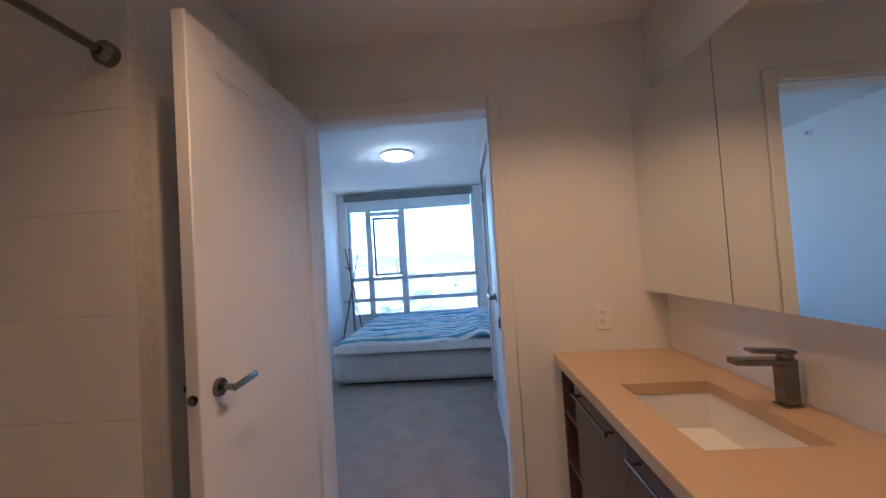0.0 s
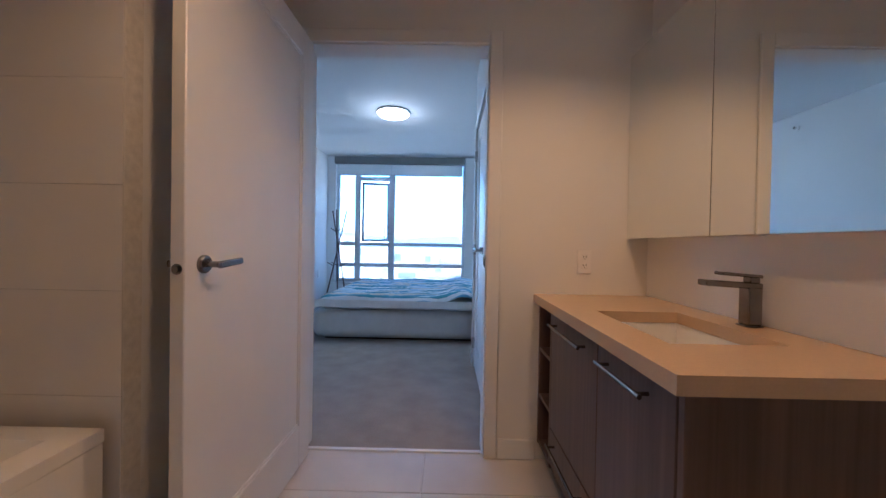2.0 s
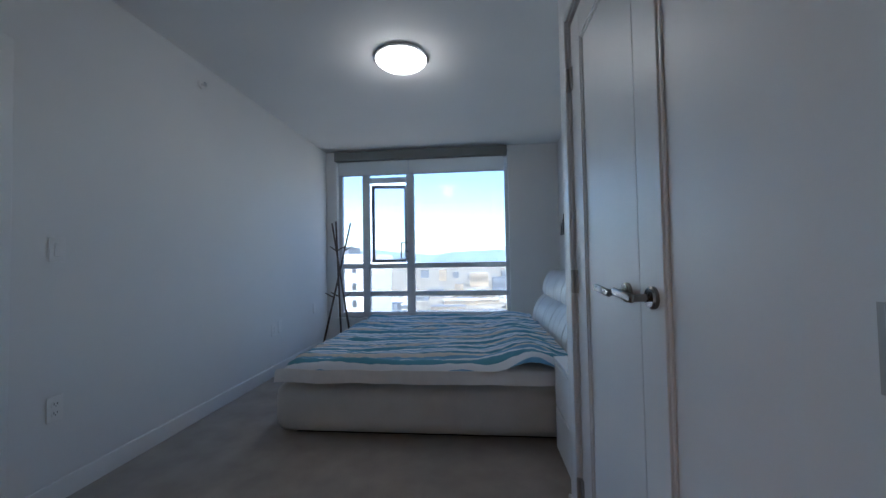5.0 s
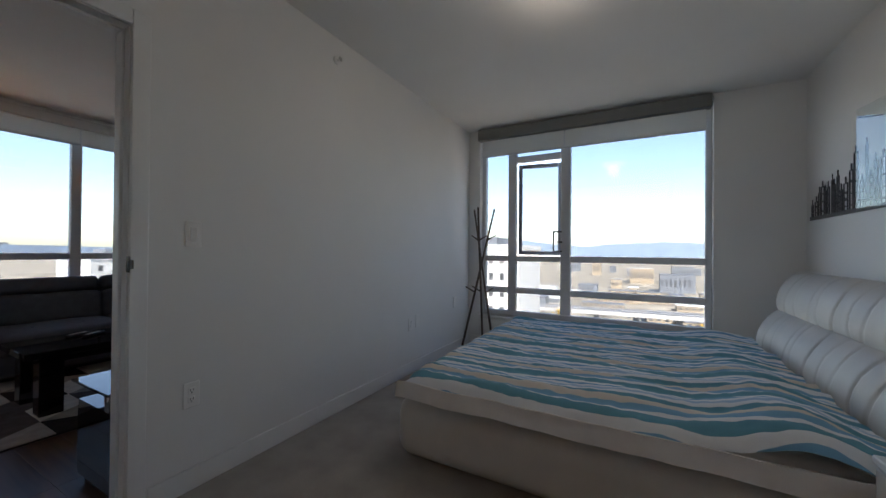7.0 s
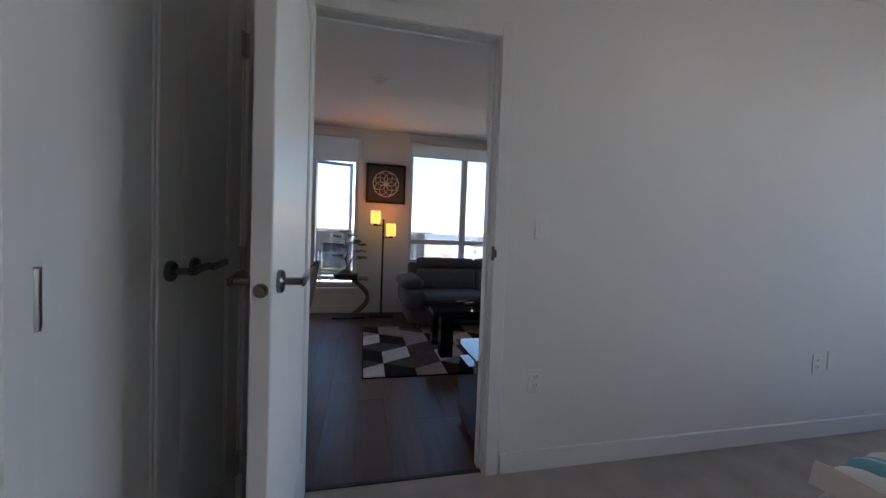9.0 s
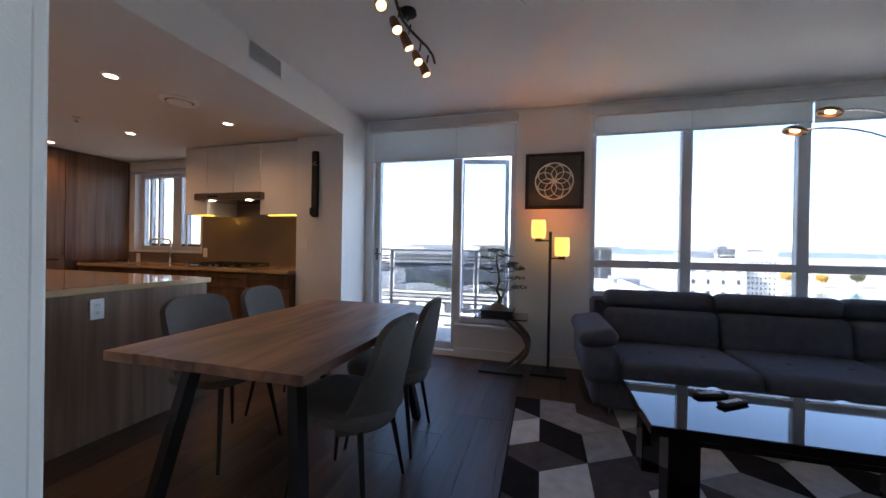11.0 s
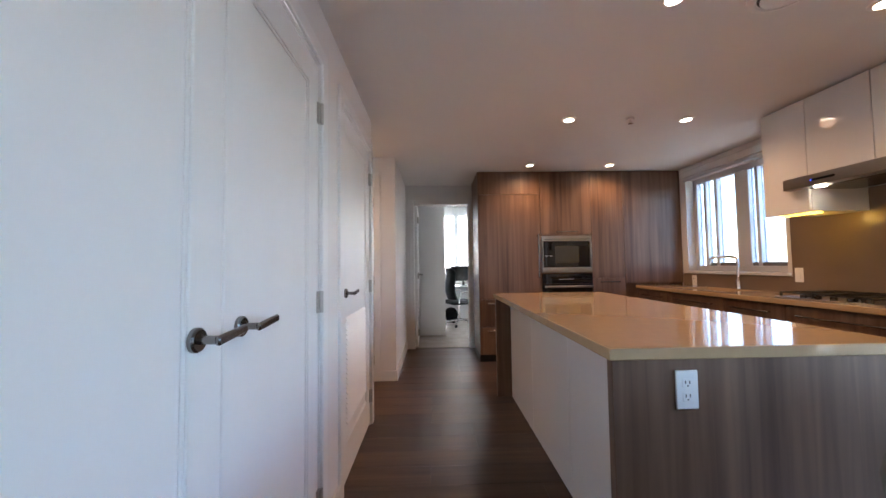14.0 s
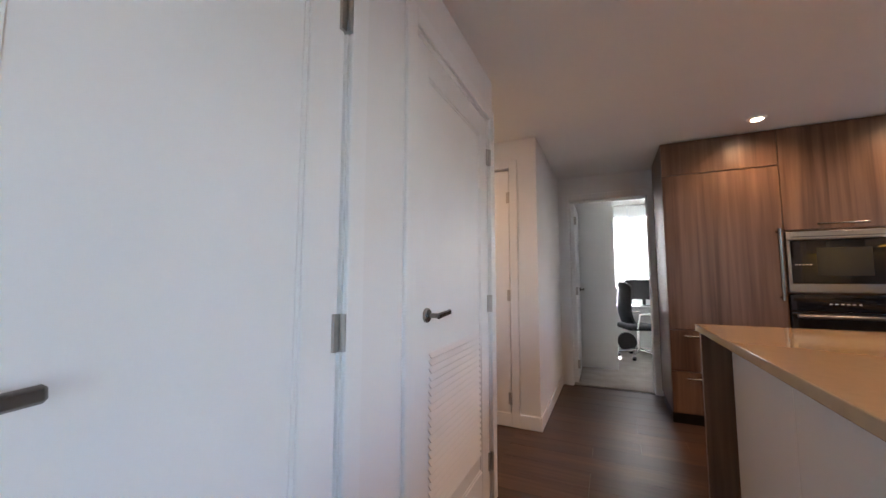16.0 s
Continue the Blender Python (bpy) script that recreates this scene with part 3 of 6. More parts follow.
w3 = thing("window_3", "wide grey-framed living room window", "window", (-5.26, 0, 0), 90, kind="structure")
for u0, u1, z0, z1, nm in ((1.24, 1.29, 0.36, 2.57, "window_frame"), (3.79, 3.85, 0.36, 2.57, "window_frame"), (1.29, 3.79, 0.36, 0.42, "window_frame"), (1.29, 3.79, 2.5, 2.57, "window_frame"), (2.035, 2.125, 0.42, 2.5, "mullion"), (2.925, 3.015, 0.42, 2.5, "mullion")):
    bar(w3, nm, u0, u1, z0, z1, FRAMEW)
for a, b in ((1.29, 2.035), (2.125, 2.925), (3.015, 3.79)):
    bar(w3, "transom", a, b, 1.01, 1.08, FRAMEW)
    bar(w3, "transom", a, b, 0.7, 0.77, FRAMEW)
    pane(w3, a, b, 0.42, 0.7)
    pane(w3, a, b, 0.77, 1.01)
    pane(w3, a, b, 1.08, 2.5)
part("window_sill", rb((1.22, -0.115, 0.335), (3.87, -0.03, 0.36), 0.004), TRIM, w3)
blind("living_blind", (-5.17, 0, 0), 90, 1.22, 3.87, [2.08, 2.97], 2.565, 2.28, VALANCEW, "pale roller blind, nearly rolled up", 0.1, 0.09)

w4 = thing("window_4", "white sliding kitchen window over the sink", "window", (-5.29, 0, 0), 90, kind="structure")
for u0, u1, z0, z1, nm in ((-4.86, -4.8, 1.07, 2.16, "window_frame"), (-3.71, -3.65, 1.07, 2.16, "window_frame"), (-4.8, -3.71, 1.07, 1.13, "window_frame"), (-4.8, -3.71, 2.1, 2.16, "window_frame"),
                           (-4.26, -4.1, 1.13, 2.1, "mullion"), (-4.7, -4.66, 1.13, 2.1, "mullion"), (-4.54, -4.5, 1.13, 2.1, "mullion"), (-4.03, -3.99, 1.13, 2.1, "mullion")):
    bar(w4, nm, u0, u1, z0, z1, FRAMEW)
for a, b in ((-4.8, -4.7), (-4.66, -4.54), (-4.5, -4.26), (-4.1, -4.03), (-3.99, -3.71)):
    pane(w4, a, b, 1.13, 2.1)
part("sash_rail", merge(rb((-4.66, -0.02, 1.13), (-4.26, 0.02, 1.165), 0.003), rb((-4.1, -0.02, 1.13), (-3.71, 0.02, 1.165), 0.003)), FRAMED, w4, "grey lower sash rail")
part("window_sill", rb((-4.88, -0.15, 1.045), (-3.62, -0.03, 1.07), 0.004), TRIM, w4)
blind("kitchen_blind", (-5.17, 0, 0), 90, -4.88, -3.63, [], 2.26, 2.14, VALANCEW, "pale rolled-up kitchen blind", 0.08, 0.06)

w5 = thing("window_5", "office window behind a white blind", "window", (0, -8.66, 0), 180, kind="structure")
for u0, u1, z0, z1 in ((1.5, 1.56, 0.95, 2.45), (3.54, 3.6, 0.95, 2.45), (1.56, 3.54, 0.95, 1.01), (1.56, 3.54, 2.39, 2.45), (2.5, 2.58, 1.01, 2.39)):
    bar(w5, "window_frame", u0, u1, z0, z1, FRAMEW)
pane(w5, 1.56, 2.5, 1.01, 2.39)
pane(w5, 2.58, 3.54, 1.01, 2.39)
blind("office_blind", (0, -8.6, 0), 180, 1.46, 3.64, [2.54], 2.56, 1.12, VALANCEW, "white office blind pulled down", 0.08, 0.07)


# ---------------- doors ----------------
def lever(parent, x, z, side, sign, length=0.1):
    """Round rose and flat tapered lever on one face of a leaf; sign: which way it points along the leaf."""
    y = side * 0.02
    rose = moved(lathe([(0.026, 0), (0.026, 0.008), (0.022, 0.012)], 20), pose(x, y, z, -90 * side))
    neck = tube(((x, y, z), (x, y + side * 0.05, z)), 0.009, 10)
    blade = moved(rb((-0.012, -0.006, -0.010), (length, 0.006, 0.010), 0.004), pose(x, y + side * 0.052, z, 0, -4, 0 if sign > 0 else 180))
    part("lever_handle", merge(rose, neck, blade), NICKEL, parent, "satin nickel lever on a round rose")


def leaf_mesh(w, h, louvre=False):
    st = 0.115
    bms = [rb((0, -0.02, 0), (st, 0.02, h), 0.003), rb((w - st, -0.02, 0), (w, 0.02, h), 0.003), rb((st, -0.02, h - st), (w - st, 0.02, h), 0.003), rb((st, -0.02, 0), (w - st, 0.02, 0.2), 0.003),
           rb((st - 0.002, -0.011, 0.198), (w - st + 0.002, 0.011, h - st + 0.002))]
    for s in (-1, 1):
        y0, y1 = sorted((s * 0.0105, s * 0.016))
        bms += [rb((st, y0, 0.2), (st + 0.012, y1, h - st), 0.002), rb((w - st - 0.012, y0, 0.2), (w - st, y1, h - st), 0.002), rb((st + 0.012, y0, 0.2), (w - st - 0.012, y1, 0.212), 0.002), rb((st + 0.012, y0, h - st - 0.012), (w - st - 0.012, y1, h - st), 0.002)]
    return merge(*bms)


def door_leaf(name, label, at, rz, w, h=2.035, levers=(), knuckle=1, hinges=True, latch=False, lz=1.03):
    d = thing(name, label, "door", at, rz, kind="structure")
    part("door_leaf", moved(leaf_mesh(w, h), pose(0, 0, 0.012)), TRIM, d)
    for side, sign, x in levers:
        lever(d, x, lz, side, sign)
    if hinges:
        for z in (0.215, 1.03, 1.84):
            part("hinge", merge(tube(((-0.004, knuckle * 0.034, z - 0.045), (-0.004, knuckle * 0.034, z + 0.045)), 0.008, 10), rb((-0.02, min(knuckle * 0.016, knuckle * 0.028), z - 0.045), (0.02, max(knuckle * 0.016, knuckle * 0.028), z + 0.045))), HINGE, d)
    if latch:
        part("latch", merge(tube(((w - 0.001, 0, lz - 0.01), (w + 0.002, 0, lz - 0.01)), 0.0145, 18), tube(((w, 0, lz - 0.01), (w + 0.009, 0, lz - 0.01)), 0.009, 12)), NICKEL, d)
    return d


def casing_x(x, side, y0, y1, h, w=0.07, t=0.016):
    """Flat casing round an opening in a wall that faces along x."""
    a, b = sorted((x, x + side * t))
    for lo, hi in (((a, y0 - w, 0), (b, y0 - 0.004, h + w)), ((a, y1 + 0.004, 0), (b, y1 + w, h + w)), ((a, y0 - 0.004, h + 0.004), (b, y1 + 0.004, h + w))):
        structure("trim_casing", rb(lo, hi, 0.004), TRIM, "white painted door casing", "trim")


def casing_y(y, side, x0, x1, h, w=0.07, t=0.016):
    a, b = sorted((y, y + side * t))
    for lo, hi in (((x0 - w, a, 0), (x0 - 0.004, b, h + w)), ((x1 + 0.004, a, 0), (x1 + w, b, h + w)), ((x0 - 0.004, a, h + 0.004), (x1 + 0.004, b, h + w))):
        structure("trim_casing", rb(lo, hi, 0.004), TRIM, "white painted door casing", "trim")


casing_y(0.0, -1, -0.05, 0.857, 2.06)
casing_y(0.125, 1, -0.05, 0.857, 2.06, 0.05)
casing_y(0.125, 1, -1.44, -0.52, 2.06, 0.055)
casing_x(-1.5, 1, 0.33, 1.18, 2.06)
casing_x(-1.615, -1, 0.33, 1.18, 2.06)
casing_x(-1.615, -1, -2.155, -0.79, 2.06)
casing_x(-1.615, -1, -3.35, -2.51, 2.06)
casing_x(0.91, -1, 0.24, 1.345, 2.08, 0.055)
casing_y(-5.75, 1, -2.6, -1.82, 2.05)
casing_y(-4.36, 1, -1.475, -0.655, 2.085)

door_leaf("door_1", "white panelled bathroom door standing open", (-0.03, -0.024, 0), -90.8, 0.84, levers=((1, -1, 0.77), (-1, -1, 0.77)), knuckle=-1, latch=True, lz=1.0)
door_leaf("door_2", "white panelled bedroom door standing open", (-1.505, 0.352, 0), 2.7, 0.835, levers=((1, -1, 0.765), (-1, -1, 0.765)), knuckle=-1, latch=True)
door_leaf("door_3", "white panelled closet door, closed", (-1.435, 0.1, 0), 0, 0.455, h=2.03, levers=((1, -1, 0.39),), knuckle=1)
door_leaf("door_4", "white panelled closet door, closed", (-0.525, 0.1, 0), 180, 0.455, h=2.03, levers=((-1, 1, 0.39),), knuckle=-1)
door_leaf("door_5", "white panelled bedroom closet door, closed", (0.935, 1.34, 0), -90, 0.548, h=2.05, levers=((-1, -1, 0.48),), knuckle=-1)
door_leaf("door_6", "white panelled bedroom closet door, closed", (0.935, 0.245, 0), 90, 0.548, h=2.05, levers=((1, 1, 0.48),), knuckle=1)
door_leaf("door_7", "white panelled hallway closet door, closed", (-1.59, -0.82, 0), -90, 0.645, h=2.035, levers=((-1, 1, 0.55),), knuckle=-1)
door_leaf("door_8", "white panelled hallway closet door, closed", (-1.59, -2.15, 0), 90, 0.68, h=2.035, levers=((1, -1, 0.61),), knuckle=1)
d9 = door_leaf("door_9", "white laundry door with a louvred lower grille", (-1.59, -3.345, 0), 90, 0.83, h=2.035, levers=((1, -1, 0.73),), knuckle=1)
for k in range(22):
    part("slat", moved(rb((0.14, -0.002, -0.012), (0.69, 0.003, 0.012), 0.001), pose(0, 0.0155, 0.312 + k * 0.027, 38)), TRIM, d9)
door_leaf("door_10", "pale office door standing open", (-1.845, -5.84, 0), -89, 0.74, levers=((-1, -1, 0.7),), knuckle=-1)
door_leaf("door_11", "white panelled hall door, closed", (-1.47, -4.385, 0), 0, 0.81, h=2.06, levers=((1, -1, 0.74),), knuckle=1)
single("strike_plate", merge(rb((0.853, 0.02, 0.955), (0.858, 0.052, 1.02), 0.001), rb((0.8525, 0.03, 0.972), (0.8535, 0.042, 1.003)), rb((0.846, 0.0, 0.965), (0.858, 0.02, 1.01), 0.004)), NICKEL, "satin nickel strike plate on the jamb", "strike plate", kind="structure")
sp = thing("strike_plate", "satin nickel strike plate with a curved lip", "strike plate", (-1.478, 1.18, 1.07), kind="structure")
part("plate", rb((-0.02, -0.003, -0.033), (0.01, 0.001, 0.033), 0.001), NICKEL, sp)
part("lip", sheet(8, 6, lambda u, v: (0.01 + 0.01 * math.sin(u * 1.5), -0.003 + 0.012 * (1 - math.cos(u * 1.5)), (v - 0.5) * 0.045 * (1 - 0.25 * u)), 0.0015), NICKEL, sp)
part("pocket", rb((-0.012, -0.0045, -0.014), (0.003, -0.0032, 0.014)), SLOT, sp)
structure("trim_door_stop", merge(rb((-1.598, 1.168, 0.0), (-1.545, 1.18, 2.045), 0.002), rb((-1.598, 0.33, 2.045), (-1.545, 1.18, 2.057), 0.002)), TRIM, "white door stop along the bedroom jamb", "door stop")


def plate(name, label, at, rz, kind="outlet"):
    """Wall plate that faces its own -y."""
    p = thing(name, label, "wall switch" if kind == "switch" else "outlet", at, rz)
    part("plate", rb((-0.036, -0.006, -0.06), (0.036, 0, 0.06), 0.003), PLATE, p)
    if kind == "switch":
        part("rocker", moved(rb((-0.016, -0.004, -0.033), (0.016, 0.002, 0.033), 0.002), pose(0, -0.006, 0, 4)), PLATE, p)
    elif kind == "outlet":
        for z in (-0.021, 0.021):
            part("socket", merge(rb((-0.016, -0.008, z - 0.014), (0.016, -0.005, z + 0.014), 0.004)), PLATE, p)
            part("slots", merge(rb((-0.008, -0.0088, z - 0.002), (-0.0055, -0.0075, z + 0.008)), rb((0.0055, -0.0088, z - 0.002), (0.008, -0.0075, z + 0.008)), rb((-0.002, -0.0088, z - 0.01), (0.002, -0.0075, z - 0.006))), SLOT, p)


plate("outlet", "white duplex outlet above the vanity", (1.348, 0.0, 0.995), 0)
plate("light_switch", "white rocker switch beside the doorway", (-1.5, 1.43, 1.205), 90, "switch")
plate("outlet", "white duplex outlet low on the bedroom wall", (-1.5, 1.43, 0.447), 90)
plate("outlet", "white duplex outlet beside a cable plate", (-1.5, 3.29, 0.455), 90)
plate("cable_plate", "white blank cable plate", (-1.5, 3.41, 0.47), 90, "blank")
plate("cable_plate", "white blank plate near the window corner", (-1.5, 4.2, 0.55), 90, "blank")
plate("outlet", "white duplex outlet between the windows", (-5.17, 0.86, 0.47), 90)
plate("light_switch", "white rocker switch on the kitchen pier", (-4.67, -1.655, 1.2), 90, "switch")
plate("outlet", "white duplex outlet on the island end", (-2.885, -1.732, 0.78), 180)
plate("outlet", "white duplex outlet on the backsplash", (-5.155, -4.75, 0.96), 90)
plate("light_switch", "white rocker switch on the backsplash", (-5.155, -3.54, 1.055), 90, "switch")
plate("thermostat", "small white thermostat on the living room wall", (-4.95, 3.93, 1.15), 180, "blank")


def sprinkler(at, normal):
    s = thing("sprinkler", "small chrome fire sprinkler", "sprinkler", at)
    n = Vector(normal)
    a = Vector(at) * 0
    part("escutcheon", tube((a, n * 0.012), [0.03, 0.024], 16), PLATE, s)
    part("head", tube((n * 0.01, n * 0.035, n * 0.036, n * 0.042), [0.008, 0.008, 0.017, 0.017], 10), CHROME, s)


sprinkler((-1.5, 2.33, 2.46), (1, 0, 0))
sprinkler((-3.68, -3.38, HK), (0, 0, -1))


def downlight(x, y, z, label="recessed ceiling downlight, switched on", w=0.038):
    d = thing("downlight", label, "downlight", (x, y, z), group="kitchen downlights" if z == HK else "bathroom downlights")
    part("trim_ring", lathe([(w, 0.0), (w + 0.018, -0.001), (w + 0.018, -0.007), (w, -0.012), (w, 0.0)], 24), PLATE, d)
    part("lens", lathe([(w, -0.002), (w, -0.005)], 24), POTG, d)


for px, py in POTS + [(-0.95, -3.85)]:
    downlight(px, py, HK)
for bx, by, cone in BATH_POTS:
    downlight(bx, by, HB)


def round_vent(x, y, z, r, name, label):
    v = thing(name, label, "vent" if "vent" in name else "detector", (x, y, z))
    part("rim", lathe([(r, 0.0), (r, -0.012), (r * 0.8, -0.02), (r * 0.72, -0.008), (r * 0.72, 0.0)], 28), PLATE, v)
    part("disc", lathe([(r * 0.62, -0.002), (r * 0.66, -0.022), (r * 0.5, -0.03), (0.004, -0.032)], 28), PLATE, v)
    if "vent" in name:
        # flat dark ring: the shading of the domed grille as colour
        part("shade_ring", lathe([(r * 0.73, -0.012), (r * 0.65, -0.014)], 28), SLOT, v, "dark ring that stands in for shade round the disc")


round_vent(-3.61, -2.045, HK, 0.13, "ceiling_vent", "round white ceiling vent")
round_vent(-3.48, 0.71, H1, 0.085, "smoke_detector", "round white smoke detector")


def grille():
    g = thing("wall_vent", "white slatted air vent on the fascia", "vent", (-3.588, -1.2, 2.54))
    part("surround", merge(rb((-0.17, 0, -0.075), (0.17, 0.008, -0.062)), rb((-0.17, 0, 0.062), (0.17, 0.008, 0.075)), rb((-0.17, 0, -0.062), (-0.157, 0.008, 0.062)), rb((0.157, 0, -0.062), (0.17, 0.008, 0.062))), PLATE, g)
    part("backing", rb((-0.157, 0.0005, -0.062), (0.157, 0.002, 0.062)), SLOT, g)
    for k in range(9):
        part("slat", moved(rb((-0.157, -0.001, -0.005), (0.157, 0.001, 0.005)), pose(0, 0.0055, -0.052 + k * 0.013, 35)), PLATE, g)


grille()

# ---------------- bathroom ----------------
def bow_handle(parent, a, b, out, r=0.006, square=True):
    """Bar pull from a to b that stands off along out."""
    a, b, o = Vector(a), Vector(b), Vector(out)
    d = (b - a).normalized()
    pts = (a, a + o, b + o, b)
    part("bar_handle", merge(tube((a + o - d * 0.02, b + o + d * 0.02), r, 8), tube((a, a + o), r * 0.8, 8), tube((b, b + o), r * 0.8, 8)), NICKEL, parent, "brushed steel bar handle")


def vanity():
    v = thing("vanity_cabinet", "dark wood veneer vanity with an open cubby and steel pulls", "vanity", (1.13, -1.1, 0))
    X, L, T = 0.53, 1.1, 0.79
    for nm, lo, hi in (("side_panel", (0, 0, 0.09), (X, 0.02, T)), ("side_panel", (0, L - 0.015, 0.09), (X - 0.02, L, T)), ("divider", (0.0, L - 0.22, 0.09), (X - 0.02, L - 0.2, T)),
                       ("bottom_panel", (0.02, 0.02, 0.09), (X - 0.02, L - 0.22, 0.11)), ("back_panel", (X - 0.02, 0.02, 0.09), (X, L, T)), ("plinth", (0.05, 0.02, 0), (X - 0.02, L, 0.09))):
        part(nm, rb(lo, hi, 0.0015), VANW, v)
    for z in (0.09, 0.32, 0.55):
        part("shelf", rb((0.004, L - 0.2, z), (X - 0.02, L - 0.015, z + 0.018), 0.001), VANW, v)
    for y0, y1, z0, z1 in ((0.024, 0.396, 0.115, T - 0.01), (0.4, L - 0.224, 0.275, T - 0.01), (0.4, L - 0.224, 0.115, 0.27)):
        p = part("cabinet_door", rb((-0.001, y0, z0), (0.018, y1, z1), 0.002), VANW, v)
        bow_handle(p, (-0.0, y0 + 0.1, z1 - 0.045), (-0.0, y1 - 0.07, z1 - 0.045), (-0.032, 0, 0))
    c = thing("vanity_counter", "beige quartz vanity top with an undermount sink", "counter", (1.1, -1.12, 0.79))
    bm = bmesh.new()
    o, i = ((0, 0), (0.56, 0), (0.56, 1.12), (0, 1.12)), ((0.125, 0.225), (0.425, 0.225), (0.425, 0.67), (0.125, 0.67))
    for z, flip in ((0.04, False), (0.0, True)):
        a = [bm.verts.new((*p, z)) for p in o]
        b = [bm.verts.new((*p, z)) for p in i]
        for k in range(4):
            f = (a[k], a[(k + 1) % 4], b[(k + 1) % 4], b[k])
            bm.faces.new(f[::-1] if flip else f)
    bm.verts.ensure_lookup_table()
    vs = bm.verts[:]
    for k in range(4):
        bm.faces.new((vs[k], vs[(k + 1) % 4], vs[8 + (k + 1) % 4], vs[8 + k]))
        bm.faces.new((vs[4 + k], vs[4 + (k + 1) % 4], vs[12 + (k + 1) % 4], vs[12 + k]))
    part("slab", bm, QUARTZ2, c)
    s = thing("bathroom_sink", "white rectangular undermount basin", "sink", (1.1, -1.12, 0.79))
    part("basin", merge(rb((0.09, 0.19, -0.14), (0.46, 0.705, -0.125)), rb((0.09, 0.19, -0.125), (0.122, 0.705, -0.002)), rb((0.428, 0.19, -0.125), (0.46, 0.705, -0.002)), rb((0.122, 0.19, -0.125), (0.428, 0.222, -0.002)), rb((0.122, 0.673, -0.125), (0.428, 0.705, -0.002))), PORC, s)
    part("drain", lathe([(0.024, -0.126), (0.024, -0.121), (0.016, -0.12)], 18, (0.275, 0.45, 0)), CHROME, s)
    f = thing("bathroom_faucet", "square chrome single-lever faucet", "faucet", (1.605, -0.675, 0.83))
    part("body", merge(rb((-0.025, -0.025, 0), (0.025, 0.025, 0.006), 0.002), rb((-0.02, -0.021, 0.006), (0.022, 0.021, 0.125), 0.003)), NICKEL, f)
    part("spout", moved(rb((-0.15, -0.021, 0), (0.022, 0.021, 0.018), 0.003), pose(0, 0, 0.118, 0, 3)), NICKEL, f)
    part("lever", moved(rb((-0.1, -0.02, 0), (0.024, 0.02, 0.01), 0.003), pose(0, 0, 0.152, 0, 4)), NICKEL, f)
    part("cartridge", rb((-0.012, -0.015, 0.135), (0.018, 0.015, 0.155), 0.002), NICKEL, f)


vanity()


def mirror_cabinet():
    m = thing("mirror_cabinet", "wall-mounted mirrored medicine cabinet", "mirror cabinet", (1.56, 0, 1.114))
    part("box", rb((0.006, -1.62, 0.0), (0.1, -0.012, 0.885), 0.001), TRIM, m)
    for y0, y1 in ((-0.565, -0.004), (-1.12, -0.569), (-1.62, -1.124)):
        part("mirror_door", rb((-0.006, y0, -0.002), (0.006, y1, 0.887)), MIRROR, m, "frameless mirror door")


mirror_cabinet()


def bathtub():
    t = thing("bathtub", "white alcove bathtub with a flat apron", "bathtub", (-1.1, -2.6, 0))
    part("apron", rb((0.815, 0, 0), (0.84, 1.765, 0.515), 0.004), PORC, t)
    bm = bmesh.new()
    ring = []
    for d, z in ((0.0, 0.515), (0.0, 0.55), (0.012, 0.556), (0.075, 0.556), (0.1, 0.53), (0.15, 0.2), (0.22, 0.16)):
        ring.append([bm.verts.new(p) for p in ((d, d, z), (0.84 - d, d, z), (0.84 - d, 1.765 - d, z), (d, 1.765 - d, z))])
    for a, b in zip(ring, ring[1:]):
        for k in range(4):
            bm.faces.new((a[k], a[(k + 1) % 4], b[(k + 1) % 4], b[k]))
    bm.faces.new(ring[-1])
    part("tub_shell", bm, PORC, t)
    r = thing("shower_rod", "chrome shower curtain rod on a round flange", "shower rod", (-0.305, -0.8, 1.977))
    part("rod", tube(((0, -0.0, 0), (0, -2.25, 0)), 0.0125, 12), NICKEL, r)
    part("flange", tube(((0, 0.005, 0), (0, -0.02, 0), (0, -0.035, 0)), [0.035, 0.035, 0.02], 20), NICKEL, r)


bathtub()
single("bath_mat", rb((0.52, -0.9, 0.0), (0.98, -0.33, 0.02), 0.008), LINEN, "small beige bath mat in front of the vanity", "bath mat")


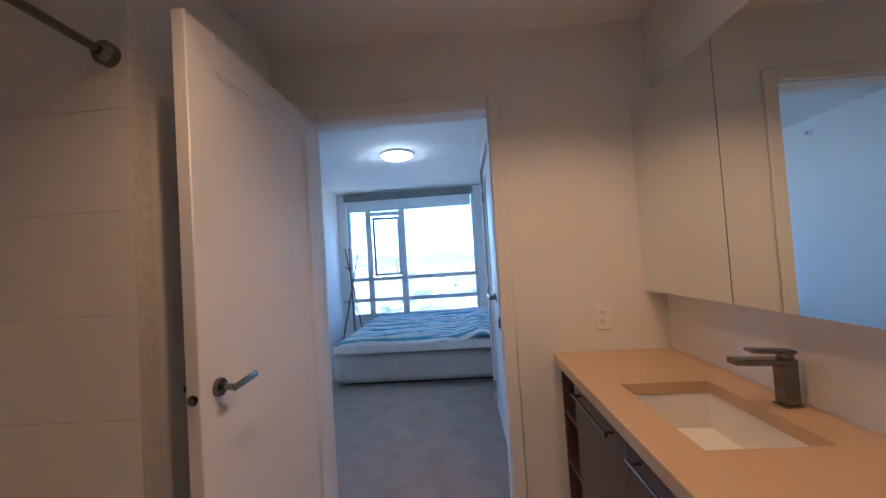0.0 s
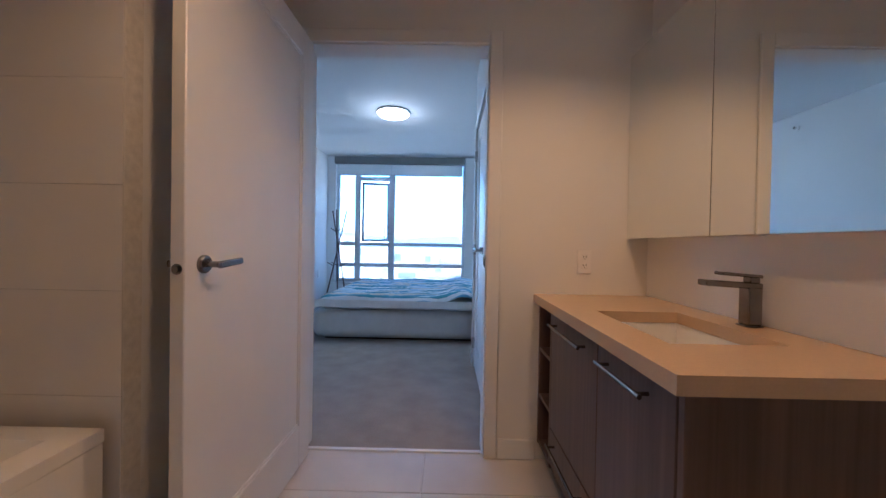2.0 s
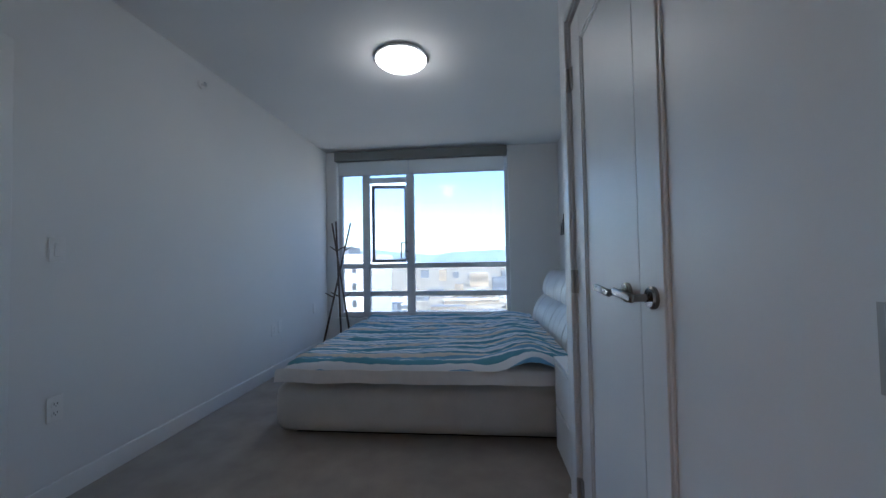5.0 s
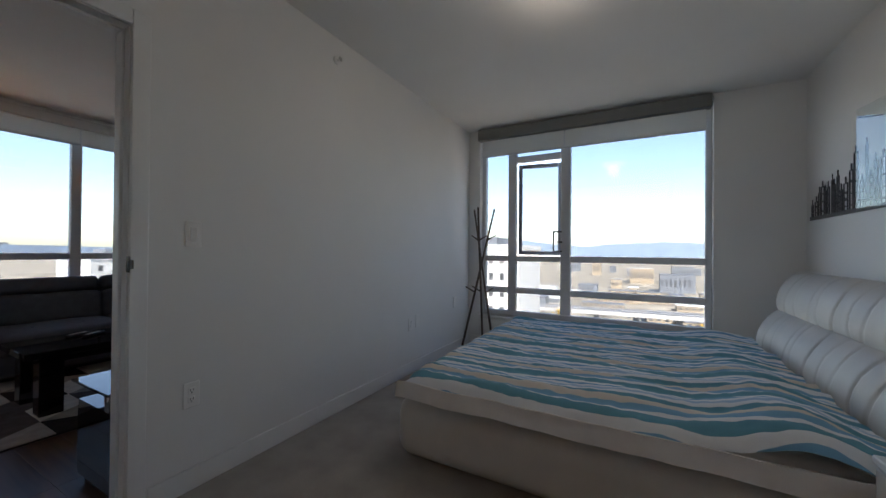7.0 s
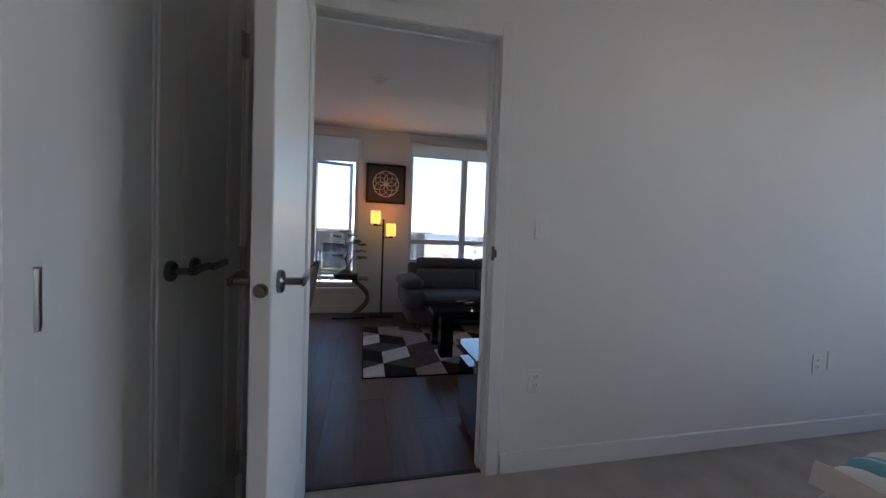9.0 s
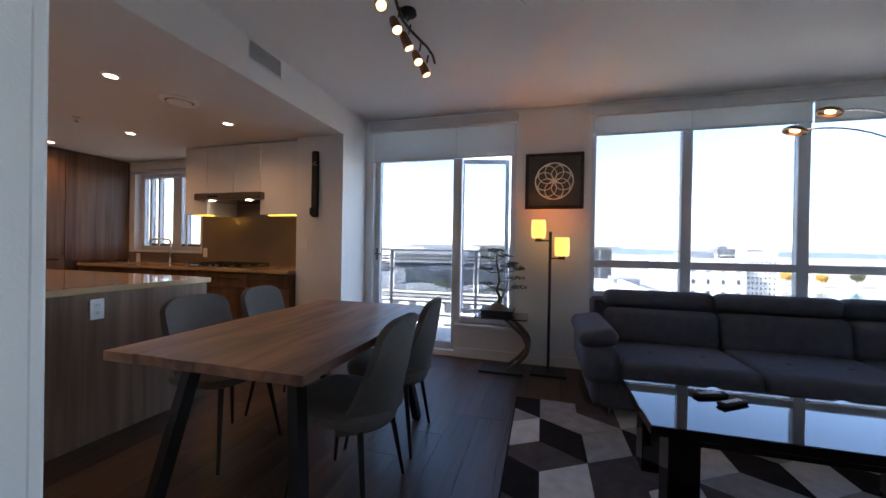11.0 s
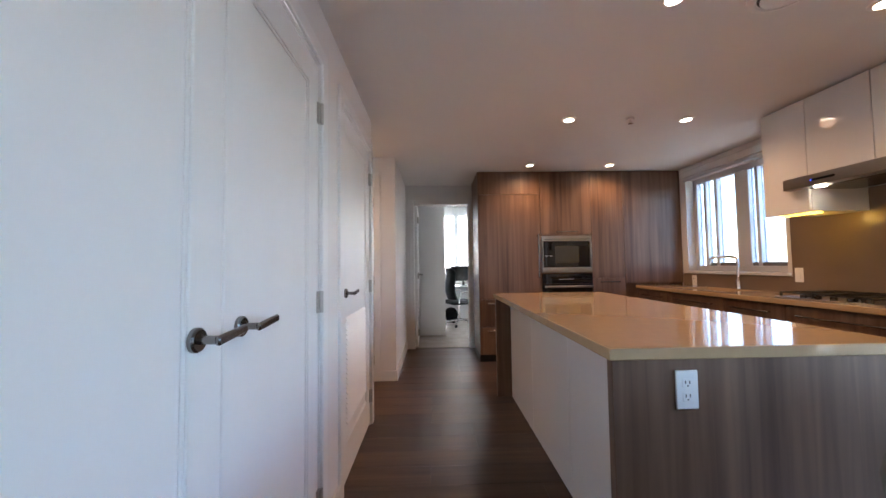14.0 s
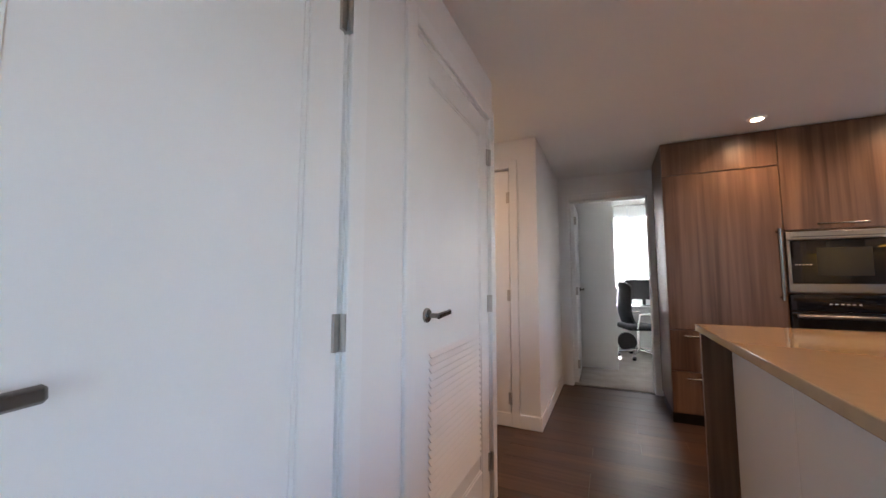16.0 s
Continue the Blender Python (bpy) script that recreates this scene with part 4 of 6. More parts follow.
# ---------------- bedroom ----------------
def bed():
    b = thing("bed", "low cream leather bed with a rolled two-tier headboard", "bed", (0, 2.09, 0))
    L0, L1, W = -0.81, 1.3, 2.0
    part("base", rb((L0, 0, 0.022), (L1, W, 0.35), 0.1, 5), LEATHER, b, "padded cream leather bed base")
    part("plinth", rb((L0 + 0.12, 0.11, 0.0), (L1, W - 0.11, 0.03)), BLACKM, b)

    def roll(x, z, r, lean):
        n, m = 320, 20

        def fn(u, v):
            y = -0.03 + (W + 0.08) * u
            pleat = 0.0
            for c in (0.1, 0.165, 0.26, 0.315, 0.42, 0.475, 0.57, 0.665, 0.72, 0.83, 0.905):
                d = (u - c + 0.012 * math.sin(9 * v + c * 40)) / 0.0045
                pleat -= (0.007 + 0.006 * math.sin(c * 53) ** 2) * math.exp(-d * d)
            a = 2 * math.pi * v
            end = min(1.0, min(u, 1 - u) / 0.025 + 0.55) if 0 < u < 1 else 0.55
            rr = (r + pleat + 0.004 * noise.noise((u * 14, math.cos(a) * 2, math.sin(a) * 2 + z))) * end
            return (x + rr * 0.72 * math.cos(a) + lean * (rr * math.sin(a)), y, z + rr * 1.12 * math.sin(a))
        bm = sheet(n, m, fn)
        bmesh.ops.remove_doubles(bm, verts=bm.verts[:], dist=1e-5)
        bmesh.ops.holes_fill(bm, edges=[e for e in bm.edges if e.is_boundary], sides=0)
        return bm
    part("lower_roll", roll(1.3, 0.55, 0.17, 0.35), LEATHER, b, "pleated lower headboard cushion")
    part("upper_roll", roll(1.4, 0.83, 0.155, 0.25), LEATHER, b, "pleated upper headboard cushion")
    part("back_panel", rb((1.42, 0, 0.03), (1.52, W, 0.85), 0.02), LEATHER, b)
    single("mattress", rb((-0.71, 2.13, 0.34), (1.17, 4.02, 0.455), 0.04, 4), LINEN, "thick white mattress on the leather base", "mattress")

    def cover(u, v):
        x = -0.745 + 1.845 * u
        y = 2.065 + 1.99 * v
        edge = min(u / 0.05, v / 0.05, (1 - v) / 0.05, 1.0)
        z = 0.435 + 0.06 * math.sqrt(max(0, 1 - (1 - edge) ** 2))
        z += 0.075 * math.exp(-((u - 0.86) / 0.1) ** 2) * (0.65 + 0.35 * math.sin(v * 5.5 + 0.8))
        p = Vector((x * 1.2, y * 5.0, 0))
        z += 0.022 * noise.noise(p) + 0.02 * noise.noise(Vector((x * 2.6 + y * 2, y * 13, 3))) + 0.008 * noise.noise(Vector((x * 22, y * 26, 7)))
        z += 0.014 * math.sin(y * 42 + 5 * noise.noise(Vector((x * 2.5, y, 9)))) * noise.noise(Vector((x * 2, y * 2, 2)))
        return (x + 0.012 * noise.noise(Vector((y * 6, x, 4))), y + 0.015 * noise.noise(Vector((x * 4, y, 5))), z)
    bm = sheet(110, 120, cover, 0.012)
    uv = bm.loops.layers.uv.active
    for f in bm.faces:
        for l in f.loops:
            l[uv].uv = (l.vert.co.x, l.vert.co.y - 2.065 + 0.02 * noise.noise(Vector((l.vert.co.x * 1.6, l.vert.co.y * 4, 1))) + 0.005 * noise.noise(Vector((l.vert.co.x * 7, l.vert.co.y * 12, 1))))
    single("bed_cover", bm, DUVET, "rumpled blue, white and sand striped bed cover", "bed cover")
    bm = sheet(80, 8, lambda u, v: (-0.755 + 1.82 * u, 2.042 + 0.02 * v + 0.006 * noise.noise(Vector((u * 18, v, 0))), 0.375 + 0.075 * v + 0.01 * noise.noise(Vector((u * 9, 1, 0)))), 0.014)
    single("duvet", bm, LINEN, "white duvet edge hanging under the striped cover", "duvet")


bed()


def nightstand():
    n = thing("nightstand", "white two-drawer nightstand beside the bed", "nightstand", (0.96, 1.6, 0))
    part("carcass", rb((0.02, 0, 0.02), (0.45, 0.42, 0.53), 0.004), TRIM, n)
    part("top", rb((-0.004, -0.006, 0.53), (0.46, 0.426, 0.555), 0.004), TRIM, n)
    for z0, z1 in ((0.04, 0.275), (0.285, 0.52)):
        part("drawer", rb((0.0, 0.004, z0), (0.022, 0.416, z1), 0.003), TRIM, n)


nightstand()


def skyline_print():
    p = thing("wall_print", "wide city skyline in black ink behind clear acrylic", "picture", (1.6, 0, 1.41))
    for y1 in (3.56, 2.84):
        o = part("acrylic_sheet", moved(rb((-0.002, -0.71, 0.0), (0.002, 0.0, 0.59), 0.001), pose(-0.1, y1, 0, 0, 0, 6.5)), ACRYL, p, "clear glossy acrylic sheet, tipped off the wall")
        o.visible_shadow = False
        for z in (0.05, 0.54):
            part("standoff", tube(((-0.1, y1 - 0.02, z), (0.0, y1 - 0.02, z)), 0.005, 8), INK, p)
    part("base_line", rb((-0.012, 2.3, 0.0), (-0.003, 4.5, 0.028)), INK, p)
    rnd = random.Random(4)
    y = 4.48
    while y > 2.36:
        w = rnd.uniform(0.025, 0.06)
        h = rnd.uniform(0.1, 0.26) + rnd.random() * (0.26 if 3.75 < y < 3.95 else 0.12 if 4.0 < y < 4.2 else 0.2 if y < 3.7 else 0.0)
        bm = merge(rb((-0.01, y - w, 0.028), (-0.004, y - w + 0.007, h)), rb((-0.01, y - 0.007, 0.028), (-0.004, y, h)), rb((-0.01, y - w, h), (-0.004, y, h + 0.008)), rb((-0.01, y - w * 0.6, h + 0.008), (-0.005, y - w * 0.4, h + 0.05)))
        z = 0.05
        while z < h * 0.8:
            bm = merge(bm, rb((-0.009, y - w * rnd.uniform(0.6, 1.0), z), (-0.0045, y - w * rnd.uniform(0.0, 0.4), z + rnd.uniform(0.006, 0.022))))
            z += rnd.uniform(0.03, 0.08)
        part("tower", bm, INK, p)
        y -= w + rnd.uniform(0.004, 0.035)


skyline_print()


def coat_rack():
    c = thing("coat_rack", "leaning dark stick coat rack", "coat rack", (-1.2, 4.26, 0))
    for (fx, fy), (tx, ty) in (((-0.17, -0.16), (0.12, 0.1)), ((0.2, -0.08), (-0.11, 0.06)), ((-0.05, 0.2), (0.02, -0.14))):
        a, b = Vector((fx, fy, 0)), Vector((tx, ty, 1.62))
        part("pole", tube((a, a.lerp(b, 0.5), b), [0.013, 0.012, 0.011], 8), STICK, c)
        d = (b - a).normalized()
        for k, s in ((0.78, 1), (0.42, -1)):
            p = a.lerp(b, k)
            part("peg", tube((p, p + Vector((s * (0.1 if tx >= 0 else -0.1), 0.03 * s, 0.06))), [0.009, 0.006], 8), STICK, c)


coat_rack()


def ceiling_disc():
    c = thing("ceiling_light", "round flush white ceiling light, switched on", "ceiling light", (0.0, 2.43, H1))
    part("rim", lathe([(0.175, 0.0), (0.192, -0.006), (0.194, -0.016), (0.186, -0.022)], 48), PLATE, c)
    part("diffuser", lathe([(0.187, -0.012), (0.185, -0.028), (0.165, -0.044), (0.11, -0.056), (0.05, -0.06), (0.006, -0.061)], 48), LEDG, c, "glowing opal diffuser")


ceiling_disc()


# ---------------- living room ----------------
def sofa():
    s = thing("sectional_sofa", "charcoal tufted corner sofa with adjustable headrests", "sofa", (0, 0, 0))
    B, F = -4.98, -4.05
    part("base", merge(rb((B, 1.2, 0.08), (F - 0.03, 3.85, 0.27), 0.03), rb((F - 0.03, 2.98, 0.08), (-2.45, 3.85, 0.27), 0.03)), SOFA, s)

    part("back_frame", merge(rb((-4.99, 1.22, 0.2), (-4.87, 3.85, 0.76), 0.03), rb((-4.87, 3.74, 0.2), (-2.45, 3.85, 0.76), 0.03)), SOFA, s)

    def cushion(a, b, r=0.06):
        bm = rb(a, b, r, 4)
        return bm
    for y0, y1 in ((1.32, 2.15), (2.155, 2.985)):
        q = part("seat_cushion", cushion((-4.72, y0, 0.25), (F, y1, 0.43)), SOFA, s)
        for k in (0.3, 0.7):
            part("button", lathe([(0.02, 0.426), (0.014, 0.436), (0.004, 0.438)], 12, (-4.35, y0 + (y1 - y0) * k, 0)), SOFA, q)
        part("back_cushion", moved(cushion((-0.09, y0, -0.14), (0.09, y1, 0.16), 0.06), pose(-4.76, 0, 0.53, 0, -9)), SOFA, s)
        part("headrest", moved(cushion((-0.08, y0, -0.075), (0.08, y1, 0.075), 0.06), pose(-4.84, 0, 0.765, 0, -6)), SOFA, s)
    part("seat_cushion", cushion((-4.72, 2.99, 0.25), (-3.5, 3.62, 0.43)), SOFA, s)
    part("seat_cushion", cushion((-3.495, 2.95, 0.25), (-2.45, 3.62, 0.43)), SOFA, s)
    part("back_cushion", cushion((-4.86, 3.0, 0.4), (-4.68, 3.8, 0.69)), SOFA, s)
    part("headrest", cushion((-4.93, 2.99, 0.69), (-4.76, 3.83, 0.84)), SOFA, s)
    for x0, x1 in ((-4.6, -3.52), (-3.515, -2.45)):
        part("back_cushion", cushion((x0, 3.56, 0.39), (x1, 3.74, 0.69)), SOFA, s)
        part("headrest", cushion((x0, 3.63, 0.69), (x1, 3.79, 0.84)), SOFA, s)
    arm = rb((-4.92, 1.08, 0.24), (-4.08, 1.33, 0.5), 0.07, 4)
    part("arm", merge(arm, rb((-4.9, 1.14, 0.08), (-4.12, 1.3, 0.28), 0.04, 3)), SOFA, s, "padded flared sofa arm")
    part("arm_pad", moved(rb((-0.4, -0.14, -0.06), (0.4, 0.13, 0.065), 0.06, 4), pose(-4.5, 1.19, 0.55, 8, 0, 0)), SOFA, s, "folding padded arm top")
    for x, y in ((-4.9, 1.25), (-4.15, 1.25), (-4.15, 2.9), (-2.55, 3.05), (-2.55, 3.75), (-4.9, 3.75)):
        part("leg", tube(((x, y, 0.0), (x, y, 0.09)), [0.018, 0.024], 10), CHROME, s)
    h = part("raised_headrest", moved(rb((-0.36, -0.06, -0.1), (0.36, 0.06, 0.1), 0.055, 4), pose(-3.72, 3.66, 1.02, -38, 0, 0)), SOFA, s, "headrest tilted up")
    part("bracket", merge(moved(rb((-0.3, -0.012, 0), (-0.27, 0.012, 0.2)), pose(-3.72, 3.7, 0.82)), moved(rb((0.27, -0.012, 0), (0.3, 0.012, 0.2)), pose(-3.72, 3.7, 0.82))), CHROME, h)


sofa()


def coffee_table():
    t = thing("coffee_table", "black high-gloss coffee table on square legs", "coffee table", (-3.365, 1.905, 0.012))
    part("top", rb((-0.29, -0.665, 0.395), (0.29, 0.665, 0.438), 0.004), BLACKG, t)
    part("apron", rb((-0.22, -0.55, 0.34), (0.22, 0.55, 0.395), 0.003), BLACKG, t)
    for sx in (-1, 1):
        for sy in (-1, 1):
            part("leg", rb((sx * 0.2 - 0.06, sy * 0.53 - 0.06, 0.0), (sx * 0.2 + 0.06, sy * 0.53 + 0.06, 0.395), 0.004), BLACKG, t)
    for k, (x, y, r) in enumerate(((-3.5, 1.62, 20), (-3.42, 1.68, 34))):
        q = thing("remote_control", "black remote control lying on the table", "remote", (x, y, 0.451), r, "remotes on the coffee table")
        part("case", rb((-0.022, -0.085, 0), (0.022, 0.085, 0.018), 0.006), OFFICEC, q)
        for i in range(5):
            part("key_row", rb((-0.014, -0.06 + i * 0.024, 0.018), (0.014, -0.05 + i * 0.024, 0.0205), 0.001), PLATE, q)


coffee_table()


def side_unit():
    u = thing("media_console", "low black lacquer console with a glass top", "console", (-1.645, 1.2, 0))
    part("carcass", merge(rb((-0.4, 0, 0.04), (-0.012, 0.02, 0.4)), rb((-0.4, 1.38, 0.04), (-0.012, 1.4, 0.4)), rb((-0.4, 0.02, 0.04), (-0.012, 1.38, 0.06)), rb((-0.03, 0.02, 0.06), (-0.012, 1.38, 0.4)), rb((-0.4, 0.02, 0.37), (-0.012, 1.38, 0.4))), BLACKG, u)
    part("drawer_front", rb((-0.418, 0.002, 0.05), (-0.402, 0.7, 0.365), 0.002), BLACKG, u)
    part("drawer_front", rb((-0.418, 0.704, 0.05), (-0.402, 1.398, 0.365), 0.002), BLACKG, u)
    part("plinth", rb((-0.38, 0.02, 0.0), (-0.02, 1.38, 0.04)), BLACKM, u)
    for y in (0.05, 1.35):
        part("glass_post", tube(((-0.2, y, 0.4), (-0.2, y, 0.485)), 0.02, 12), CHROME, u)
    part("glass_top", rb((-0.43, -0.02, 0.485), (-0.02, 1.42, 0.497), 0.002), BLACKG, u)


side_unit()


def torchiere():
    f = thing("floor_lamp", "black floor lamp with two lit paper shades", "floor lamp", (-4.93, 0.86, 0))
    part("base", rb((-0.12, -0.16, 0), (0.12, 0.16, 0.025), 0.004), BLACKM, f)
    part("pole", rb((-0.013, -0.013, 0.025), (0.013, 0.013, 1.345), 0.002), BLACKM, f)
    for sy, z in ((-0.108, 1.27), (0.106, 1.105)):
        a = part("arm", merge(rb((-0.007, min(0, sy), z - 0.018), (0.007, max(0, sy), z - 0.004)), tube(((0, sy, z - 0.02), (0, sy, z + 0.015)), [0.035, 0.03], 14)), BLACKM, f)
        part("shade", lathe([(0.062, z + 0.01), (0.066, z + 0.05), (0.068, z + 0.12), (0.065, z + 0.185), (0.061, z + 0.185), (0.063, z + 0.12), (0.058, z + 0.012)], 24, (0, sy, 0)), SHADE, a, "glowing amber paper shade")


torchiere()


def arc_lamp():
    a = thing("arc_lamp", "chrome five-arm arc floor lamp", "floor lamp", (-4.83, 3.8, 0))
    part("base", lathe([(0.02, 0.03), (0.15, 0.022), (0.16, 0.0)], 32), CHROME, a)
    part("sleeve", tube(((0, 0, 0.02), (0, 0, 0.92)), 0.028, 16), NICKEL, a)
    for k, (hx, hy, hz) in enumerate(((0.25, -1.22, 2.07), (0.25, -1.02, 2.19), (0.28, -0.46, 2.39), (0.75, -0.16, 2.36), (1.15, -0.12, 2.2))):
        h = Vector((hx, hy, hz))
        s = Vector((0.012 * math.cos(k * 1.25), 0.012 * math.sin(k * 1.25), 0.9))
        c1, c2 = s + Vector((0.02 * hx, 0.05 * hy, (hz - 0.9) * 0.75)), Vector((hx * 0.5, hy * 0.5, hz + 0.1))
        pts = []
        for i in range(21):
            t = i / 20
            pts.append(s * (1 - t) ** 3 + c1 * 3 * t * (1 - t) ** 2 + c2 * 3 * t * t * (1 - t) + h * t ** 3)
        arm = part("arm", tube(pts, 0.0065, 8), CHROME, a)
        d = (pts[-1] - pts[-3]).normalized()
        m = Matrix.Translation(h + d * 0.05) @ pose(0, 0, 0, -18 if hy < -0.3 else 0, 22 if hx > 0.5 else 0)
        part("head", moved(lathe([(0.012, 0.028), (0.045, 0.022), (0.072, 0.0), (0.07, -0.012), (0.062, -0.012), (0.06, 0.0), (0.03, 0.012)], 24), m), COPPER, arm, "bronze dish head, lit")
        part("bulb", moved(lathe([(0.012, -0.008), (0.028, -0.006), (0.03, 0.004), (0.015, 0.008)], 16), m), BULBG, arm)


arc_lamp()


def bonsai():
    t = thing("bonsai_table", "glass-topped side table on a curved wooden arc", "side table", (-4.9, 0.42, 0))
    part("base", rb((-0.14, -0.2, 0), (0.14, 0.22, 0.022), 0.005), BLACKM, t)
    arc = [(0, 0.06 + 0.21 * math.sin(math.pi * k / 16) - 0.03 * (k / 16), 0.03 + 0.49 * k / 16) for k in range(17)]
    for x in (-0.1, 0.1):
        part("arc_leg", tube([(x, y, z) for _, y, z in arc], [0.012 + 0.012 * math.sin(math.pi * k / 16) for k in range(17)], 10), STICK, t, "bent wooden arc")
    part("top", rb((-0.18, -0.24, 0.52), (0.18, 0.25, 0.532), 0.003), DARKG, t, "dark glass top")
    b = thing("bonsai_tree", "artificial bonsai in a black tray", "bonsai", (-4.9, 0.38, 0.532))
    part("tray", merge(rb((-0.1, -0.15, 0.0), (0.1, 0.15, 0.05), 0.006), rb((-0.11, -0.16, 0.045), (0.11, 0.16, 0.058), 0.003)), BLACKM, b)
    part("soil", sheet(16, 16, lambda u, v: (-0.09 + 0.18 * u, -0.14 + 0.28 * v, 0.055 + 0.07 * math.sin(math.pi * u) * math.sin(math.pi * v) ** 2 + 0.006 * noise.noise(Vector((u * 9, v * 9, 0))))), SOIL, b)
    rnd = random.Random(11)
    trunk = [(0, 0.0, 0.1), (0.01, 0.02, 0.17), (0, -0.015, 0.25), (-0.01, 0.015, 0.33), (0, 0.0, 0.42), (0, -0.02, 0.52), (0, -0.01, 0.6)]
    bark = [tube(trunk, [0.02, 0.017, 0.014, 0.012, 0.01, 0.007, 0.004], 8), tube(((0, 0.02, 0.11), (0.01, 0.05, 0.2), (0, 0.09, 0.29), (0, 0.1, 0.38)), [0.013, 0.01, 0.008, 0.004], 7)]
    pads = [(0, -0.03, 0.62, 0.085), (0.02, 0.06, 0.57, 0.08), (-0.02, -0.11, 0.55, 0.075), (0.02, -0.13, 0.44, 0.085), (-0.02, 0.1, 0.47, 0.08), (0.03, -0.12, 0.3, 0.07), (0.01, 0.17, 0.36, 0.085), (-0.03, 0.19, 0.27, 0.09), (0.02, 0.13, 0.5, 0.06), (0.0, 0.2, 0.45, 0.06)]
    leaves = bmesh.new()
    for x, y, z, r in pads:
        near = min(trunk, key=lambda p: abs(p[2] - (z - 0.06)))
        bark.append(tube((near, (x * 0.6, (near[1] + y) / 2, z - 0.03), (x, y, z - 0.005)), [0.006, 0.005, 0.003], 6))
        for _ in range(70):
            a, q = rnd.uniform(0, 6.283), math.sqrt(rnd.random())
            c = Vector((x + r * q * math.cos(a), y + r * q * math.sin(a), z + rnd.uniform(-0.012, 0.022) * (1.3 - q)))
            d = Vector((rnd.uniform(-1, 1), rnd.uniform(-1, 1), rnd.uniform(-0.1, 0.9))).normalized()
            s = d.orthogonal().normalized() * 0.008
            l = rnd.uniform(0.016, 0.03)
            leaves.faces.new([leaves.verts.new(v) for v in (c - s, c + d * l * 0.5 - s * 0.6, c + d * l, c + s)])
    part("trunk", merge(*bark), BARK, b)
    part("foliage", leaves, LEAF, b, "flat pads of dark green needles")


bonsai()


def flower_art():
    f = thing("framed_art", "square black frame with a white interlaced circle flower", "picture", (-5.165, 0.89, 1.862))
    s = 0.28
    part("border", merge(rb((0, -s, -s), (0.03, -s + 0.035, s), 0.004), rb((0, s - 0.035, -s), (0.03, s, s), 0.004), rb((0, -s + 0.035, -s), (0.03, s - 0.035, -s + 0.035), 0.004), rb((0, -s + 0.035, s - 0.035), (0.03, s - 0.035, s), 0.004)), BLACKM, f)
    part("mat_board", rb((0.002, -s + 0.035, -s + 0.035), (0.012, s - 0.035, s - 0.035)), MATB, f)

    def ring(cy, cz, r, w):
        pts = [(0.016, cy + r * math.cos(k * math.pi / 18), cz + r * math.sin(k * math.pi / 18)) for k in range(37)]
        return tube(pts, w, 6)
    part("outer_ring", ring(0, 0, 0.182, 0.005), ARTW, f)
    part("inner_ring", ring(0, 0, 0.022, 0.004), ARTW, f)
    for k in range(8):
        a = k * math.pi / 4
        part("petal_ring", ring(0.091 * math.cos(a), 0.091 * math.sin(a), 0.089, 0.0038), ARTW, f)


flower_art()


def wire_art():
    w = thing("wire_wall_art", "black metal wall art of crossing stems and a wire flower", "wall art", (-1.615, -0.197, 1.145))
    stems = [((-0.03, 0.03), (-0.065, 0.16), (-0.1, 0.29), (-0.11, 0.4), (-0.08, 0.6), (-0.12, 0.85)), ((0.045, 0.17), (0.0, 0.27), (-0.05, 0.31), (-0.12, 0.36), (-0.19, 0.42)),
             ((-0.025, 0.03), (0.0, 0.17), (0.025, 0.27), (0.03, 0.36), (0.0, 0.6), (0.06, 0.82)), ((0.025, 0.045), (0.045, 0.12), (0.035, 0.19), (-0.005, 0.3), (-0.02, 0.4), (-0.07, 0.6), (-0.01, 0.86)),
             ((-0.01, 0.02), (0.0, 0.17), (-0.03, 0.27), (-0.07, 0.38), (-0.02, 0.6), (0.04, 0.9)), ((-0.005, 0.01), (0.03, 0.2), (0.06, 0.4), (0.02, 0.7), (0.1, 0.84))]
    for st in stems:
        p = [Vector((-0.03, a, b)) for a, b in st]
        pts = []
        for i in range(len(p) - 1):
            p0, p1, p2, p3 = p[max(i - 1, 0)], p[i], p[i + 1], p[min(i + 2, len(p) - 1)]
            for k in range(6):
                t = k / 6
                pts.append(0.5 * (2 * p1 + (p2 - p0) * t + (2 * p0 - 5 * p1 + 4 * p2 - p3) * t * t + (3 * p1 - p0 - 3 * p2 + p3) * t ** 3))
        pts.append(p[-1])
        part("stem", tube(pts, 0.0036, 8), BLACKM, w)
    for fy, fz in ((-0.195, 0.42), (-0.12, 0.86), (0.07, 0.92)):
        for k in range(5):
            a = k * 2 * math.pi / 5 + 0.5
            d, n = Vector((0, math.cos(a), math.sin(a))), Vector((0, -math.sin(a), math.cos(a)))
            pts = [Vector((-0.03, fy, fz)) + d * (0.036 * (1 - math.cos(t * math.pi / 8))) + n * (0.016 * math.sin(t * math.pi / 8)) for t in range(17)]
            part("petal", tube(pts, 0.0016, 6), BLACKM, w)
            part("stamen", tube((Vector((-0.03, fy, fz)), Vector((-0.03, fy, fz)) + d * 0.044, Vector((-0.03, fy, fz)) + d * 0.05), [0.0012, 0.0012, 0.004], 6), BLACKM, w)
    part("binding", tube(((-0.02, 0.0, -0.03), (-0.03, -0.012, 0.05)), 0.006, 8), BLACKM, w)
    part("wall_fixing", merge(tube(((0, -0.01, 0.05), (-0.03, -0.01, 0.05)), 0.003, 6), tube(((0, 0.055, 0.8), (-0.03, 0.055, 0.8)), 0.003, 6)), BLACKM, w)


wire_art()


